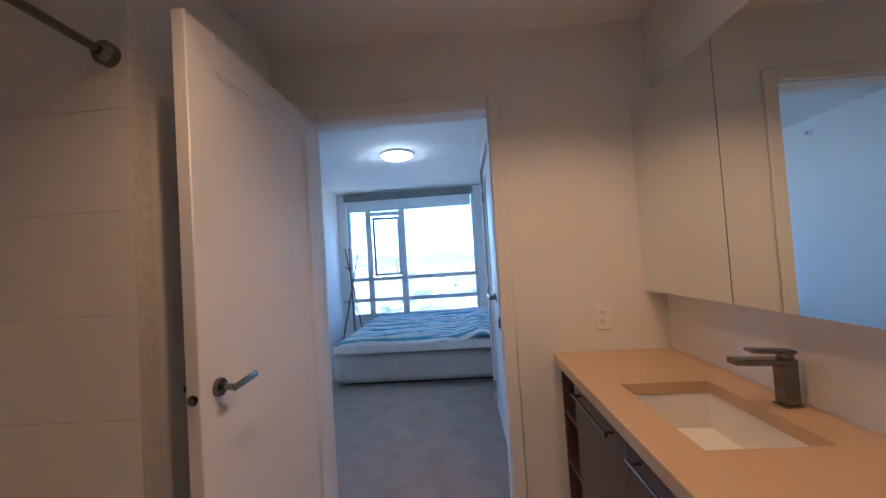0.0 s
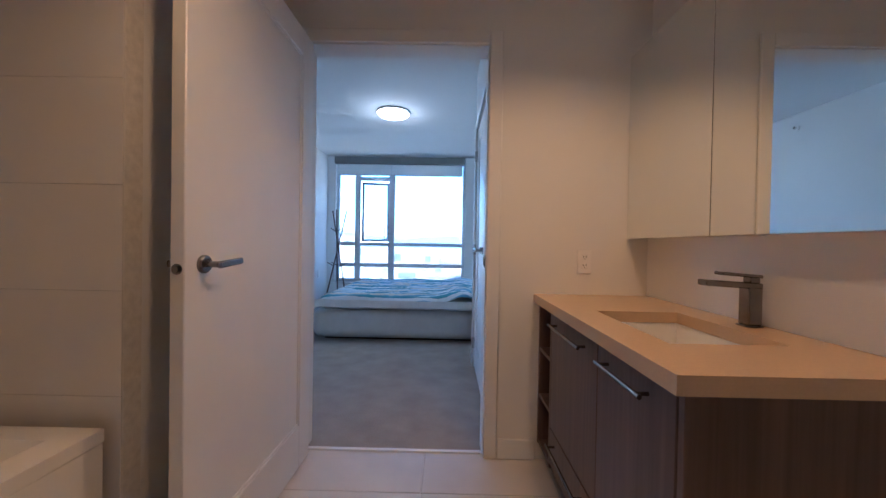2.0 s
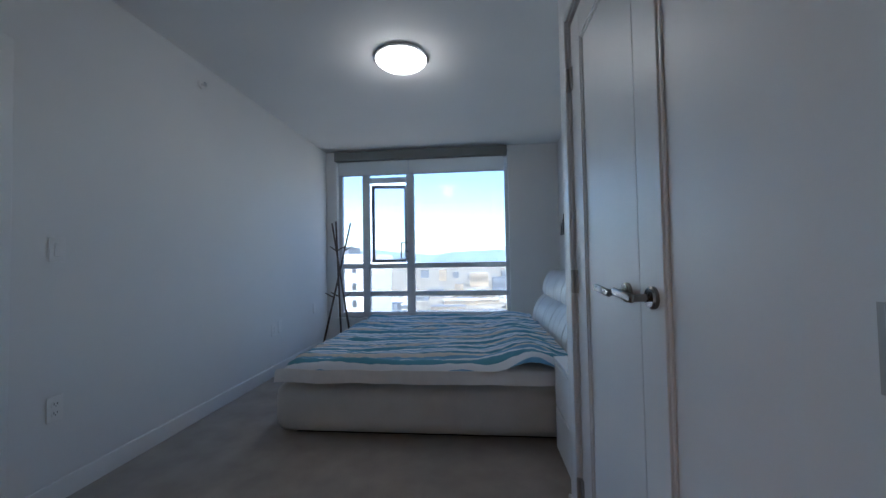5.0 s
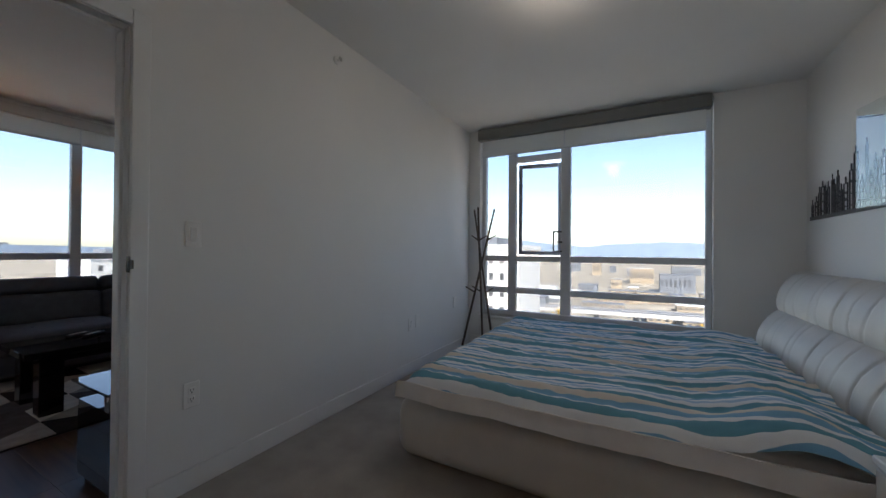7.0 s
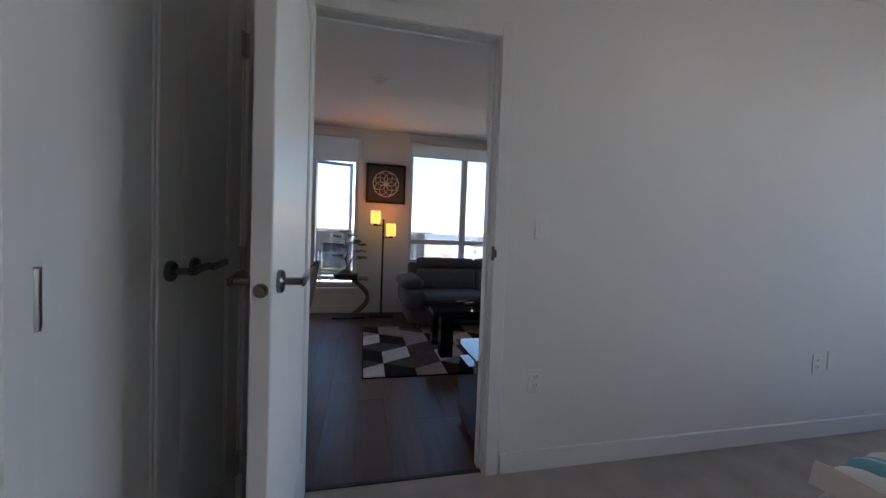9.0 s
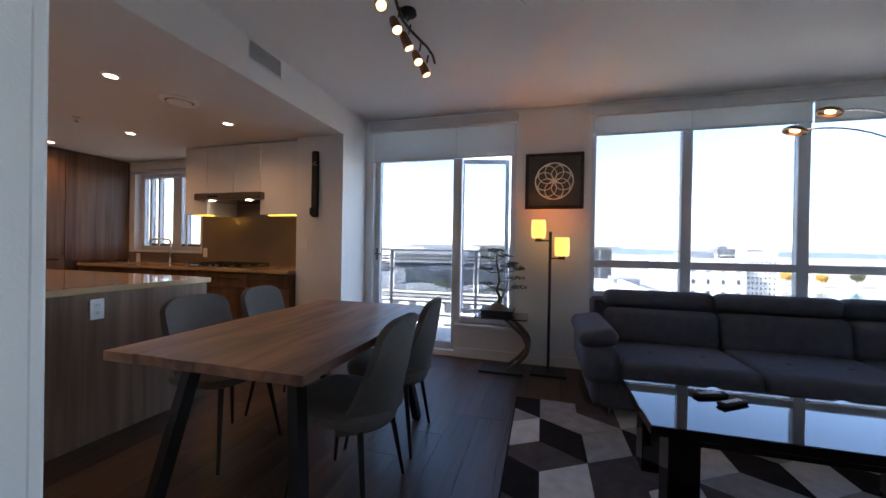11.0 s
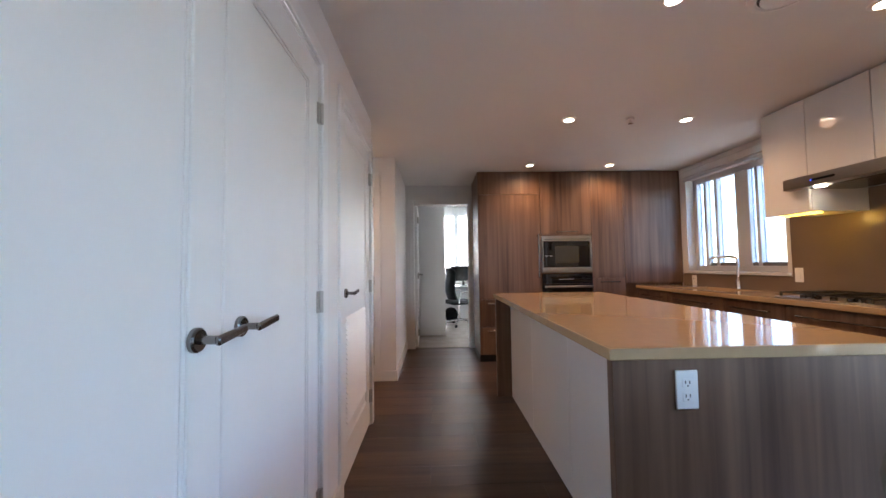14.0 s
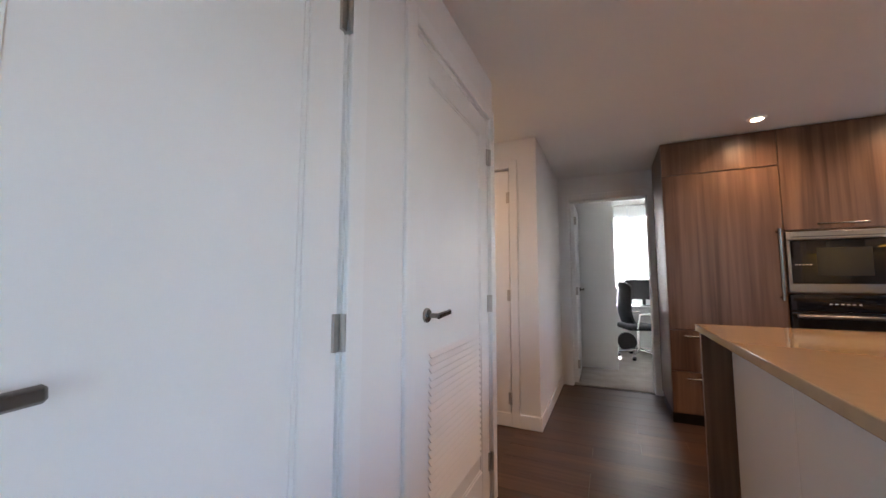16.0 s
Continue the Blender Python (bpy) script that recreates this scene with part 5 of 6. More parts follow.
def hanging_case():
    c = thing("hanging_case", "long black fabric case hung on the pier", "umbrella case", (-4.67, -1.51, 1.47))
    part("body", rb((0.003, -0.036, 0.0), (0.045, 0.036, 0.69), 0.014, 3), OFFICEC, c)
    part("pocket", rb((0.02, -0.048, 0.02), (0.055, -0.01, 0.1), 0.012, 3), OFFICEC, c)
    part("clip", merge(tube(((0.048, -0.025, 0.55), (0.05, 0.03, 0.575)), 0.003, 6), tube(((0.048, -0.025, 0.55), (0.05, 0.03, 0.54)), 0.003, 6)), CHROME, c)


hanging_case()


def track_light():
    t = thing("track_light", "black ceiling track with five lit bronze spots", "track light", (-3.5, -0.03, H1))
    part("canopy", lathe([(0.05, 0.0), (0.055, -0.02), (0.02, -0.03)], 20, (0.05, 0.0, 0)), BLACKM, t)
    part("rail", tube([(0.62 - 0.11 * k, 0.03 * math.sin(k * 0.9), -0.055) for k in range(11)], 0.009, 8), BLACKM, t)
    part("stem", tube(((0.05, 0, -0.02), (0.05, 0.0, -0.06)), 0.008, 8), BLACKM, t)
    for x, tilt in ((0.38, 20), (0.17, 15), (0.0, -12), (-0.2, 18), (-0.36, -6)):
        s = part("spot", moved(lathe([(0.02, 0.05), (0.026, 0.035), (0.034, -0.05), (0.03, -0.05), (0.024, 0.02)], 20), pose(x, -0.03, -0.15, 24, -tilt)), COPPER, t, "bronze spot head")
        part("yoke", tube(((x, 0, -0.055), (x, -0.01, -0.11)), 0.006, 8), BLACKM, s)
        part("bulb", moved(lathe([(0.028, -0.046), (0.024, -0.052), (0.01, -0.054)], 18), pose(x, -0.03, -0.15, 24, -tilt)), BULBG, s)


track_light()


def projector():
    p = thing("projector", "black projector hung from the ceiling", "projector", (-2.9, 2.03, 2.325))
    part("case", rb((-0.13, -0.145, 0), (0.13, 0.145, 0.11), 0.012, 3), OFFICEC, p)
    part("mount", merge(tube(((0, 0, 0.1), (0, 0, 0.28)), 0.018, 12), rb((-0.06, -0.06, 0.28), (0.06, 0.06, 0.295), 0.003)), OFFICEC, p)
    part("lens", tube(((-0.125, 0.06, 0.055), (-0.15, 0.06, 0.055)), 0.032, 20), DARKG, p)


projector()


def rug():
    r = thing("rug", "geometric rug of ivory, taupe, brown and black rhombs", "rug", (-4.29, 0.61, 0.0))
    W, L, s = 1.56, 2.32, 0.311
    part("backing", rb((0, 0, 0), (W, L, 0.008), 0.002), RUGS[2], r)

    def clip(poly):
        for axis, lim, keep in ((0, 0.008, 1), (0, W - 0.008, -1), (1, 0.008, 1), (1, L - 0.008, -1)):
            res = []
            for a, b in zip(poly, poly[1:] + poly[:1]):
                da, db = (a[axis] - lim) * keep, (b[axis] - lim) * keep
                if da >= 0:
                    res.append(a)
                if da * db < 0:
                    t = da / (da - db)
                    res.append((a[0] + (b[0] - a[0]) * t, a[1] + (b[1] - a[1]) * t))
            poly = res
            if len(poly) < 3:
                return None
        return poly
    rnd = random.Random(5)
    for i in range(-2, 5):
        for j in range(-2, 7):
            cx = 0.948 + 1.5 * s * i
            cy = 0.182 + 0.514 * (j + 0.5 * (i % 2))
            p = [(cx + s * math.cos(math.radians(60 * k)), cy + 0.297 * math.sin(math.radians(60 * k))) for k in range(6)]
            for k, tone in ((0, rnd.choice((0, 0, 1))), (2, rnd.choice((1, 3, 1))), (4, rnd.choice((2, 2, 3)))):
                poly = clip([(cx, cy), p[k], p[(k + 1) % 6], p[(k + 2) % 6]])
                if poly and abs(sum(a[0] * b[1] - b[0] * a[1] for a, b in zip(poly, poly[1:] + poly[:1]))) > 0.001:
                    mx, my = sum(q[0] for q in poly) / len(poly), sum(q[1] for q in poly) / len(poly)
                    part("patch", prism([(mx + (q[0] - mx) * 0.985, my + (q[1] - my) * 0.985) for q in poly], 0.008, 0.013), RUGS[tone], r)


rug()


def dining_table():
    t = thing("dining_table", "brown plank dining table on splayed black steel legs", "dining table", (-3.115, -0.395, 0))
    X, Y = 0.725, 0.445
    n = 6
    rnd = random.Random(2)
    top = new("tabletop")
    top.parent = t
    e = [-Y + 2 * Y * k / n for k in range(n + 1)]
    for k in range(n):
        bm = rb((-X - rnd.uniform(0, 0.008), e[k] + 0.0001, 0.72), (X + rnd.uniform(0, 0.008), e[k + 1] - 0.0001, 0.757), 0.0003, 1)
        if k in (0, n - 1):
            bmesh.ops.subdivide_edges(bm, edges=[q for q in bm.edges if abs((q.verts[0].co - q.verts[1].co).x) > 0.5], cuts=14)
            for v in bm.verts:
                if abs(v.co.y) > Y - 0.01:
                    v.co.y += 0.007 * noise.noise(Vector((v.co.x * 5, v.co.y * 3, v.co.z * 12)))
        part("board", bm, TABW, top)
    for sx in (-1, 1):
        for sy in (-1, 1):
            a, b = Vector((sx * 0.5, sy * 0.25, 0.72)), Vector((sx * 0.62, sy * 0.37, 0.0))
            d = (b - a)
            bm = bmesh.new()
            rows = []
            for p in (a, b):
                rows.append([bm.verts.new(p + Vector((ux * 0.03, uy * 0.022, 0))) for ux, uy in ((-1, -1), (1, -1), (1, 1), (-1, 1))])
            for k in range(4):
                bm.faces.new((rows[0][k], rows[0][(k + 1) % 4], rows[1][(k + 1) % 4], rows[1][k]))
            bm.faces.new(rows[0])
            bm.faces.new(rows[1])
            part("leg", bm, BLACKM, t)
        part("crossbar", rb((sx * 0.5 - 0.035, -0.3, 0.7), (sx * 0.5 + 0.035, 0.3, 0.72), 0.002), BLACKM, t)


dining_table()


def dining_chair(at, rz):
    """Faces its own -y, with the backrest at +y."""
    c = thing("dining_chair", "grey upholstered dining chair with a curved back and black legs", "chair", at, rz, "chairs round the table")

    def seat(u, v):
        a = 2 * math.pi * u
        r = min(1.0, 1.12 * math.sin(math.pi * (0.02 + 0.96 * v)) ** 0.35)
        sx, sy = 0.235 * r * math.copysign(abs(math.cos(a)) ** 0.55, math.cos(a)), 0.235 * r * math.copysign(abs(math.sin(a)) ** 0.55, math.sin(a))
        return (sx, sy, 0.40 + 0.09 * v + 0.012 * (sy / 0.235) * -1)
    bm = sheet(32, 10, seat)
    bmesh.ops.remove_doubles(bm, verts=bm.verts[:], dist=1e-4)
    bmesh.ops.holes_fill(bm, edges=[e for e in bm.edges if e.is_boundary], sides=0)
    part("seat", bm, CHAIRF, c)

    def back(u, v):
        s = 2 * u - 1
        top = 1 - 0.13 * abs(s) ** 4
        z = 0.38 + 0.482 * v * top
        w = 0.25 - 0.035 * v - 0.02 * (1 - v) ** 3
        wrap = 0.13 * (1 - v) ** 1.3 + 0.035
        return (w * s * (1 - 0.06 * abs(s) ** 3), 0.225 + 0.075 * v - wrap * abs(s) ** 2.4 + 0.012 * math.sin(v * 3), z)
    part("backrest", sheet(20, 18, back, 0.035), CHAIRF, c)
    for sx in (-1, 1):
        for sy in (-1, 1):
            part("leg", tube(((sx * 0.15, sy * 0.14, 0.41), (sx * 0.21, sy * 0.2, 0.0)), [0.016, 0.009], 10), BLACKM, c)
    return c


first = dining_chair((-2.93, -0.09, 0), 0)
for cx, cy, cr in ((-3.47, -0.11, 4), (-3.075, -0.97, 176), (-3.63, -0.97, 184)):
    copy_thing(first, pose(cx, cy, 0, 0, 0, cr))


# ---------------- kitchen ----------------
def island():
    i = thing("kitchen_island", "island with wood end panels and a white recessed front", "kitchen island", (-2.645, -3.9, 0))
    part("end_panel", rb((-0.96, 2.13, 0), (-0.01, 2.165, 0.875), 0.002), CABW, i)
    part("end_panel", rb((-0.96, 0.015, 0), (-0.01, 0.05, 0.875), 0.002), CABW, i)
    for k in range(3):
        part("front_panel", rb((-0.16, 0.052 + k * 0.6925, 0.0), (-0.14, 0.742 + k * 0.6925, 0.875), 0.002), GLOSSW, i, "glossy white panel")
    part("carcass", rb((-0.94, 0.052, 0.0), (-0.165, 2.128, 0.86)), CABW, i)
    c = thing("island_counter", "polished beige quartz island worktop", "counter", (-2.645, -3.9, 0.875))
    part("slab", rb((-0.985, -0.005, 0), (0.005, 2.18, 0.038), 0.003), QUARTZ, c)


island()


def tall_cabinets():
    Y = -4.95
    spans = ((-3.41, -2.645), (-4.037, -3.41), (-4.44, -4.037), (-5.165, -4.44))
    for k, (a, b) in enumerate(spans):
        t = thing("tall_cabinet", ("integrated fridge behind tall brown veneer panels", "tall brown veneer cabinet around built-in ovens", "narrow tall brown veneer cabinet", "wide tall brown veneer corner cabinet")[k], "cabinet", (a, Y, 0), 0, "tall kitchen cabinets")
        w = b - a
        part("carcass", rb((0.001, -0.69, 0.09), (w - 0.001, -0.024, HK - 0.004)), CABW, t)
        part("plinth", rb((0.004, -0.6, 0), (w - 0.004, -0.06, 0.09)), BLACKM, t)

        def front(z0, z1):
            return part("door_panel", rb((0.003, -0.022, z0), (w - 0.003, 0, z1), 0.0015), CABW, t)
        if k == 0:
            front(2.035, HK - 0.015)
            d = front(0.76, 2.028)
            bow_handle(d, (0.04, 0, 1.03), (0.04, 0, 1.52), (0, 0.045, 0), 0.011)
            d = front(0.43, 0.753)
            bow_handle(d, (0.12, 0, 0.71), (w - 0.12, 0, 0.71), (0, 0.04, 0), 0.008)
            d = front(0.1, 0.423)
            bow_handle(d, (0.12, 0, 0.38), (w - 0.12, 0, 0.38), (0, 0.04, 0), 0.008)
        elif k == 1:
            d = front(1.53, HK - 0.015)
            bow_handle(d, (0.2, 0, 1.565), (w - 0.2, 0, 1.565), (0, 0.035, 0), 0.007)
            front(0.1, 0.4)
        elif k == 2:
            d = front(1.0, HK - 0.015)
            d = front(0.1, 0.993)
            bow_handle(d, (0.1, 0, 0.95), (w - 0.1, 0, 0.95), (0, 0.035, 0), 0.007)
        else:
            front(0.93, HK - 0.015)
    m = thing("microwave", "stainless steel built-in microwave with a dark window", "microwave", (-4.03, Y, 1.068))
    for x0, x1, z0, z1 in ((0.0, 0.615, 0.0, 0.062), (0.0, 0.615, 0.385, 0.447), (0.0, 0.022, 0.062, 0.385), (0.593, 0.615, 0.062, 0.385)):
        part("trim_bar", rb((x0, -0.02, z0), (x1, 0.012, z1), 0.003), STEEL, m, "brushed steel trim bar")
    part("door_window", rb((0.022, -0.015, 0.066), (0.593, 0.008, 0.381), 0.003), DARKG, m)
    part("window_mesh", rb((0.16, 0.007, 0.12), (0.45, 0.0095, 0.325), 0.002), mat("oven_mesh", (0.022, 0.02, 0.019), 0.2, vary=0.1), m)
    part("vent_slot", rb((0.03, 0.011, 0.405), (0.585, 0.0135, 0.411)), SLOT, m)
    part("button_row", merge(*[rb((0.48 + q * 0.02, 0.007, 0.2), (0.492 + q * 0.02, 0.0092, 0.206)) for q in range(5)]), PLATE, m)
    o = thing("wall_oven", "black glass wall oven with a steel bar handle", "oven", (-4.03, Y, 0.41))
    part("door_glass", rb((0.0, -0.02, 0.0), (0.615, 0.012, 0.52), 0.004), DARKG, o)
    part("control_panel", rb((0.0, -0.02, 0.525), (0.615, 0.012, 0.645), 0.004), BLACKG, o)
    part("control_marks", merge(*[rb((0.24 + q * 0.03, 0.011, 0.575), (0.256 + q * 0.03, 0.0128, 0.581)) for q in range(6)]), PLATE, o)
    part("bar_handle", merge(tube(((0.02, 0.055, 0.49), (0.595, 0.055, 0.49)), 0.013, 12), tube(((0.06, 0.01, 0.49), (0.06, 0.055, 0.49)), 0.008, 8), tube(((0.555, 0.01, 0.49), (0.555, 0.055, 0.49)), 0.008, 8)), STEEL, o)


tall_cabinets()


def west_run():
    X = -4.58
    spans = ((-4.92, -4.35), (-4.35, -3.65), (-3.65, -3.1), (-3.1, -2.3), (-2.3, -1.755))
    for k, (a, b) in enumerate(spans):
        t = thing("base_cabinet", "brown veneer base cabinet under the worktop", "cabinet", (X, a, 0), 0, "kitchen base cabinets")
        w = b - a
        part("carcass", rb((-0.57, 0.001, 0.09), (-0.024, w - 0.001, 0.868)), CABW, t)
        part("plinth", rb((-0.5, 0.002, 0), (-0.06, w - 0.002, 0.09)), BLACKM, t)
        d = part("door_panel", rb((-0.022, 0.003, 0.1), (0, w - 0.003, 0.7), 0.0015), CABW, t)
        d = part("drawer_front", rb((-0.022, 0.003, 0.706), (0, w - 0.003, 0.86), 0.0015), CABW, t)
        bow_handle(d, (0, 0.12, 0.8), (0, w - 0.12, 0.8), (0.032, 0, 0), 0.006)
    c = thing("kitchen_counter", "beige quartz worktop along the window wall", "counter", (-5.17, -4.925, 0.87))
    part("slab", merge(rb((0, 0, 0), (0.62, 0.47, 0.036), 0.002), rb((0, 0.47, 0), (0.1, 1.15, 0.036)), rb((0.5, 0.47, 0), (0.62, 1.15, 0.036), 0.002), rb((0, 1.15, 0), (0.62, 3.17, 0.036), 0.002)), QUARTZ, c)
    s = thing("kitchen_sink", "stainless steel undermount sink", "sink", (-5.07, -4.455, 0.66))
    part("bowl", merge(rb((0, 0, 0), (0.4, 0.68, 0.006)), rb((0, 0, 0.006), (0.005, 0.68, 0.209)), rb((0.395, 0, 0.006), (0.4, 0.68, 0.209)), rb((0.005, 0, 0.006), (0.395, 0.005, 0.209)), rb((0.005, 0.675, 0.006), (0.395, 0.68, 0.209))), STEEL, s)
    f = thing("kitchen_faucet", "chrome gooseneck kitchen faucet", "faucet", (-5.1, -4.08, 0.906))
    part("base", lathe([(0.026, 0.0), (0.024, 0.03), (0.02, 0.1), (0.014, 0.11)], 18), CHROME, f)
    part("neck", tube([(0, 0, 0.1), (0, 0, 0.28), (0.015, -0.01, 0.31), (0.05, -0.03, 0.32), (0.16, -0.09, 0.315), (0.19, -0.105, 0.3), (0.195, -0.108, 0.24)], 0.012, 12), CHROME, f)
    part("lever", tube(((0.01, 0.02, 0.09), (0.03, 0.05, 0.1), (0.07, 0.07, 0.12)), [0.01, 0.007, 0.006], 8), CHROME, f)
    structure("backsplash", merge(rb((-5.17, -3.6, 0.906), (-5.158, -1.752, 1.76)), rb((-5.17, -4.94, 0.906), (-5.158, -3.6, 1.04))), SPLASH, "taupe glass kitchen backsplash", "backsplash")
    # uppers
    for a, b, z0 in ((-3.365, -3.03, 1.52), (-3.03, -2.645, 1.76), (-2.645, -2.275, 1.76), (-2.275, -1.755, 1.515)):
        t = thing("wall_cabinet", "glossy white handleless wall cabinet", "cabinet", (-5.155, a, 0), 0, "kitchen wall cabinets")
        w = b - a
        part("carcass", rb((0.0, 0.001, z0), (0.41, w - 0.001, HK - 0.006), 0.001), GLOSSW, t)
        part("door_panel", rb((0.412, 0.002, z0 - 0.004), (0.432, w - 0.002, HK - 0.012), 0.0015), GLOSSW, t)
        if z0 < 1.6:
            part("light_strip", rb((0.3, 0.03, z0 - 0.009), (0.345, w - 0.03, z0 - 0.001), 0.002), YELG, t, "lit warm strip under the cabinet")
    h = thing("range_hood", "slim stainless steel range hood", "range hood", (-5.155, -3.145, 1.68))
    part("body", rb((0.0, 0.0, 0.0), (0.5, 0.93, 0.078), 0.003), STEEL, h)
    part("filter", rb((0.08, 0.06, -0.006), (0.42, 0.87, 0.001), 0.002), NICKEL, h)
    part("controls", rb((0.498, 0.2, 0.03), (0.502, 0.34, 0.045)), DARKG, h)
    part("indicator", rb((0.5015, 0.19, 0.034), (0.503, 0.2, 0.041)), glow("blue_indicator", (0.05, 0.1, 1.0), 0.12), h, "small lit blue indicator")
    for y in (0.2, 0.73):
        part("lamp", lathe([(0.032, -0.002), (0.032, -0.008), (0.02, -0.01)], 18, (0.44, y, 0)), POTG, h, "lit hood lamp")
    k = thing("gas_cooktop", "stainless steel gas cooktop with black grates", "cooktop", (-5.14, -3.25, 0.906))
    part("tray", rb((0, 0, 0), (0.5, 0.78, 0.01), 0.004), STEEL, k)
    for bx, by in ((0.13, 0.14), (0.37, 0.14), (0.25, 0.39), (0.13, 0.64), (0.37, 0.64)):
        part("burner", lathe([(0.045, 0.01), (0.045, 0.02), (0.032, 0.022), (0.032, 0.03), (0.01, 0.032)], 18, (bx, by, 0)), BLACKM, k)
    for y0 in (0.02, 0.275, 0.53):
        bars = [rb((0.03, y0 + q, 0.034), (0.47, y0 + q + 0.012, 0.044), 0.002) for q in (0.0, 0.11, 0.22)] + [rb((xx, y0, 0.034), (xx + 0.012, y0 + 0.232, 0.044), 0.002) for xx in (0.03, 0.24, 0.458)]
        bars += [rb((xx, yy, 0.009), (xx + 0.012, yy + 0.012, 0.035)) for xx in (0.03, 0.458) for yy in (y0, y0 + 0.22)]
        part("grate", merge(*bars), BLACKM, k)
    for q in range(5):
        part("knob", lathe([(0.018, 0.01), (0.018, 0.03), (0.012, 0.032)], 14, (0.478, 0.2 + q * 0.095, 0)), NICKEL, k)


west_run()


# ---------------- office ----------------
def office():
    d = thing("desk", "white desk against the office window", "desk", (-3.6, -8.5, 0))
    part("top", rb((0, 0, 0.71), (1.6, 0.6, 0.74), 0.004), TRIM, d)
    for x, y in ((0.03, 0.03), (1.57, 0.03), (0.03, 0.57), (1.57, 0.57)):
        part("leg", tube(((x, y, 0), (x, y, 0.71)), 0.02, 10), STEEL, d)
    m = thing("monitor", "black computer monitor on the desk", "monitor", (-2.72, -8.22, 0.74))
    part("screen", rb((-0.27, -0.02, 0.1), (0.27, 0.015, 0.42), 0.006), OFFICEC, m)
    part("stand", merge(rb((-0.1, -0.07, 0), (0.1, 0.08, 0.012), 0.003), rb((-0.025, -0.03, 0.012), (0.025, -0.012, 0.2))), OFFICEC, m)
    c = thing("office_chair", "black swivel chair on a chrome star base", "office chair", (-2.58, -7.66, 0), -70)
    part("seat", rb((-0.23, -0.23, 0.42), (0.23, 0.23, 0.5), 0.035, 3), OFFICEC, c)
    part("backrest", sheet(12, 14, lambda u, v: (-0.22 + 0.44 * u, 0.21 + 0.06 * v - 0.06 * (2 * u - 1) ** 2 + 0.03 * math.sin(v * 5), 0.52 + 0.6 * v - 0.06 * v * (2 * u - 1) ** 4), 0.04), OFFICEC, c)
    part("gas_lift", tube(((0, 0, 0.1), (0, 0, 0.42)), 0.025, 12), CHROME, c)
    for k in range(5):
        a = k * 2 * math.pi / 5
        x, y = 0.28 * math.cos(a), 0.28 * math.sin(a)
        q = part("base_arm", tube(((0, 0, 0.12), (x, y, 0.075)), [0.025, 0.016], 8), CHROME, c)
        part("caster", moved(lathe([(0.028, -0.02), (0.028, 0.02)], 14), pose(x, y, 0.03, 90, 0, math.degrees(a))), OFFICEC, q)
    for s in (-1, 1):
        part("armrest", tube(((s * 0.22, 0.1, 0.45), (s * 0.27, 0.08, 0.66), (s * 0.27, -0.15, 0.67)), 0.016, 8), CHROME, c)
    s = thing("speaker", "black round speaker on the office carpet", "speaker", (-2.44, -8.12, 0))
    part("drum", tube(((0, -0.05, 0.16), (0, 0.05, 0.16)), 0.14, 24), OFFICEC, s)
    part("foot", rb((-0.08, -0.07, 0), (0.08, 0.07, 0.03), 0.004), OFFICEC, s)


office()

# ---------------- balcony and city ----------------
def balcony():
    b = thing("balcony", "concrete balcony with a grey metal railing", "balcony", (-5.36, -1.6, 0))
    part("slab", rb((-1.35, -1.4, -0.22), (0, 2.9, -0.03)), CONC, b)
    r = new("railing")
    r.parent = b
    for z, w in ((1.13, 0.028), (1.04, 0.014), (0.99, 0.014), (0.46, 0.012), (0.4, 0.012), (0.34, 0.012), (0.14, 0.012)):
        part("rail", rb((-1.28 - w, -1.35, z - 0.012), (-1.28 + w, 2.85, z + 0.012), 0.003), RAIL, r)
    for y in (-1.3, 0.1, 1.45, 2.8):
        part("post", rb((-1.3, y - 0.02, -0.03), (-1.26, y + 0.02, 1.12), 0.003), RAIL, r)
        part("bracket", rb((-1.33, y - 0.03, 0.8), (-1.24, y + 0.03, 0.86), 0.003), RAIL, r)
    for y0, y1 in ((-1.26, 0.06), (0.14, 1.41), (1.49, 2.76)):
        o = part("glass_panel", rb((-1.29, y0, 0.5), (-1.28, y1, 0.95)), PANE, r)
        o.visible_shadow = False


balcony()
G = -32.0
ASPH = mat("city_ground", (0.27, 0.23, 0.17), 0.95, vary=0.65, scale=0.06, bump=0.2, bscale=0.5)
WATER = mat("river_water", (0.06, 0.09, 0.12), 0.12, vary=0.1, scale=0.02)
FACADE = [mat("facade_white", (0.55, 0.54, 0.51), 0.8, vary=0.06, scale=0.2), mat("facade_grey", (0.15, 0.16, 0.175), 0.7, vary=0.1, scale=0.2), mat("facade_brick", (0.3, 0.24, 0.17), 0.85, vary=0.15, scale=0.3)]
CWIN = mat("city_window", (0.07, 0.075, 0.08), 0.3, vary=0.2, scale=0.2)
# HILL: air haze is painted into the pale blue base colour
HILL = mat("haze_tinted_hills", (0.2, 0.26, 0.34), 0.95, vary=0.15, scale=0.003)
FOL = [mat("autumn_leaves", (0.42, 0.24, 0.03), 0.8, vary=0.3, scale=1), mat("green_leaves", (0.05, 0.06, 0.025), 0.8, vary=0.35, scale=1)]
structure("ground", rb((-4000, -4000, G - 1), (4000, 4000, G)), ASPH, "tan and grey city ground far below", "ground")
structure("water", rb((-430, 110, G), (-315, 1200, G + 0.3)), WATER, "broad pale river beyond the buildings", "water")


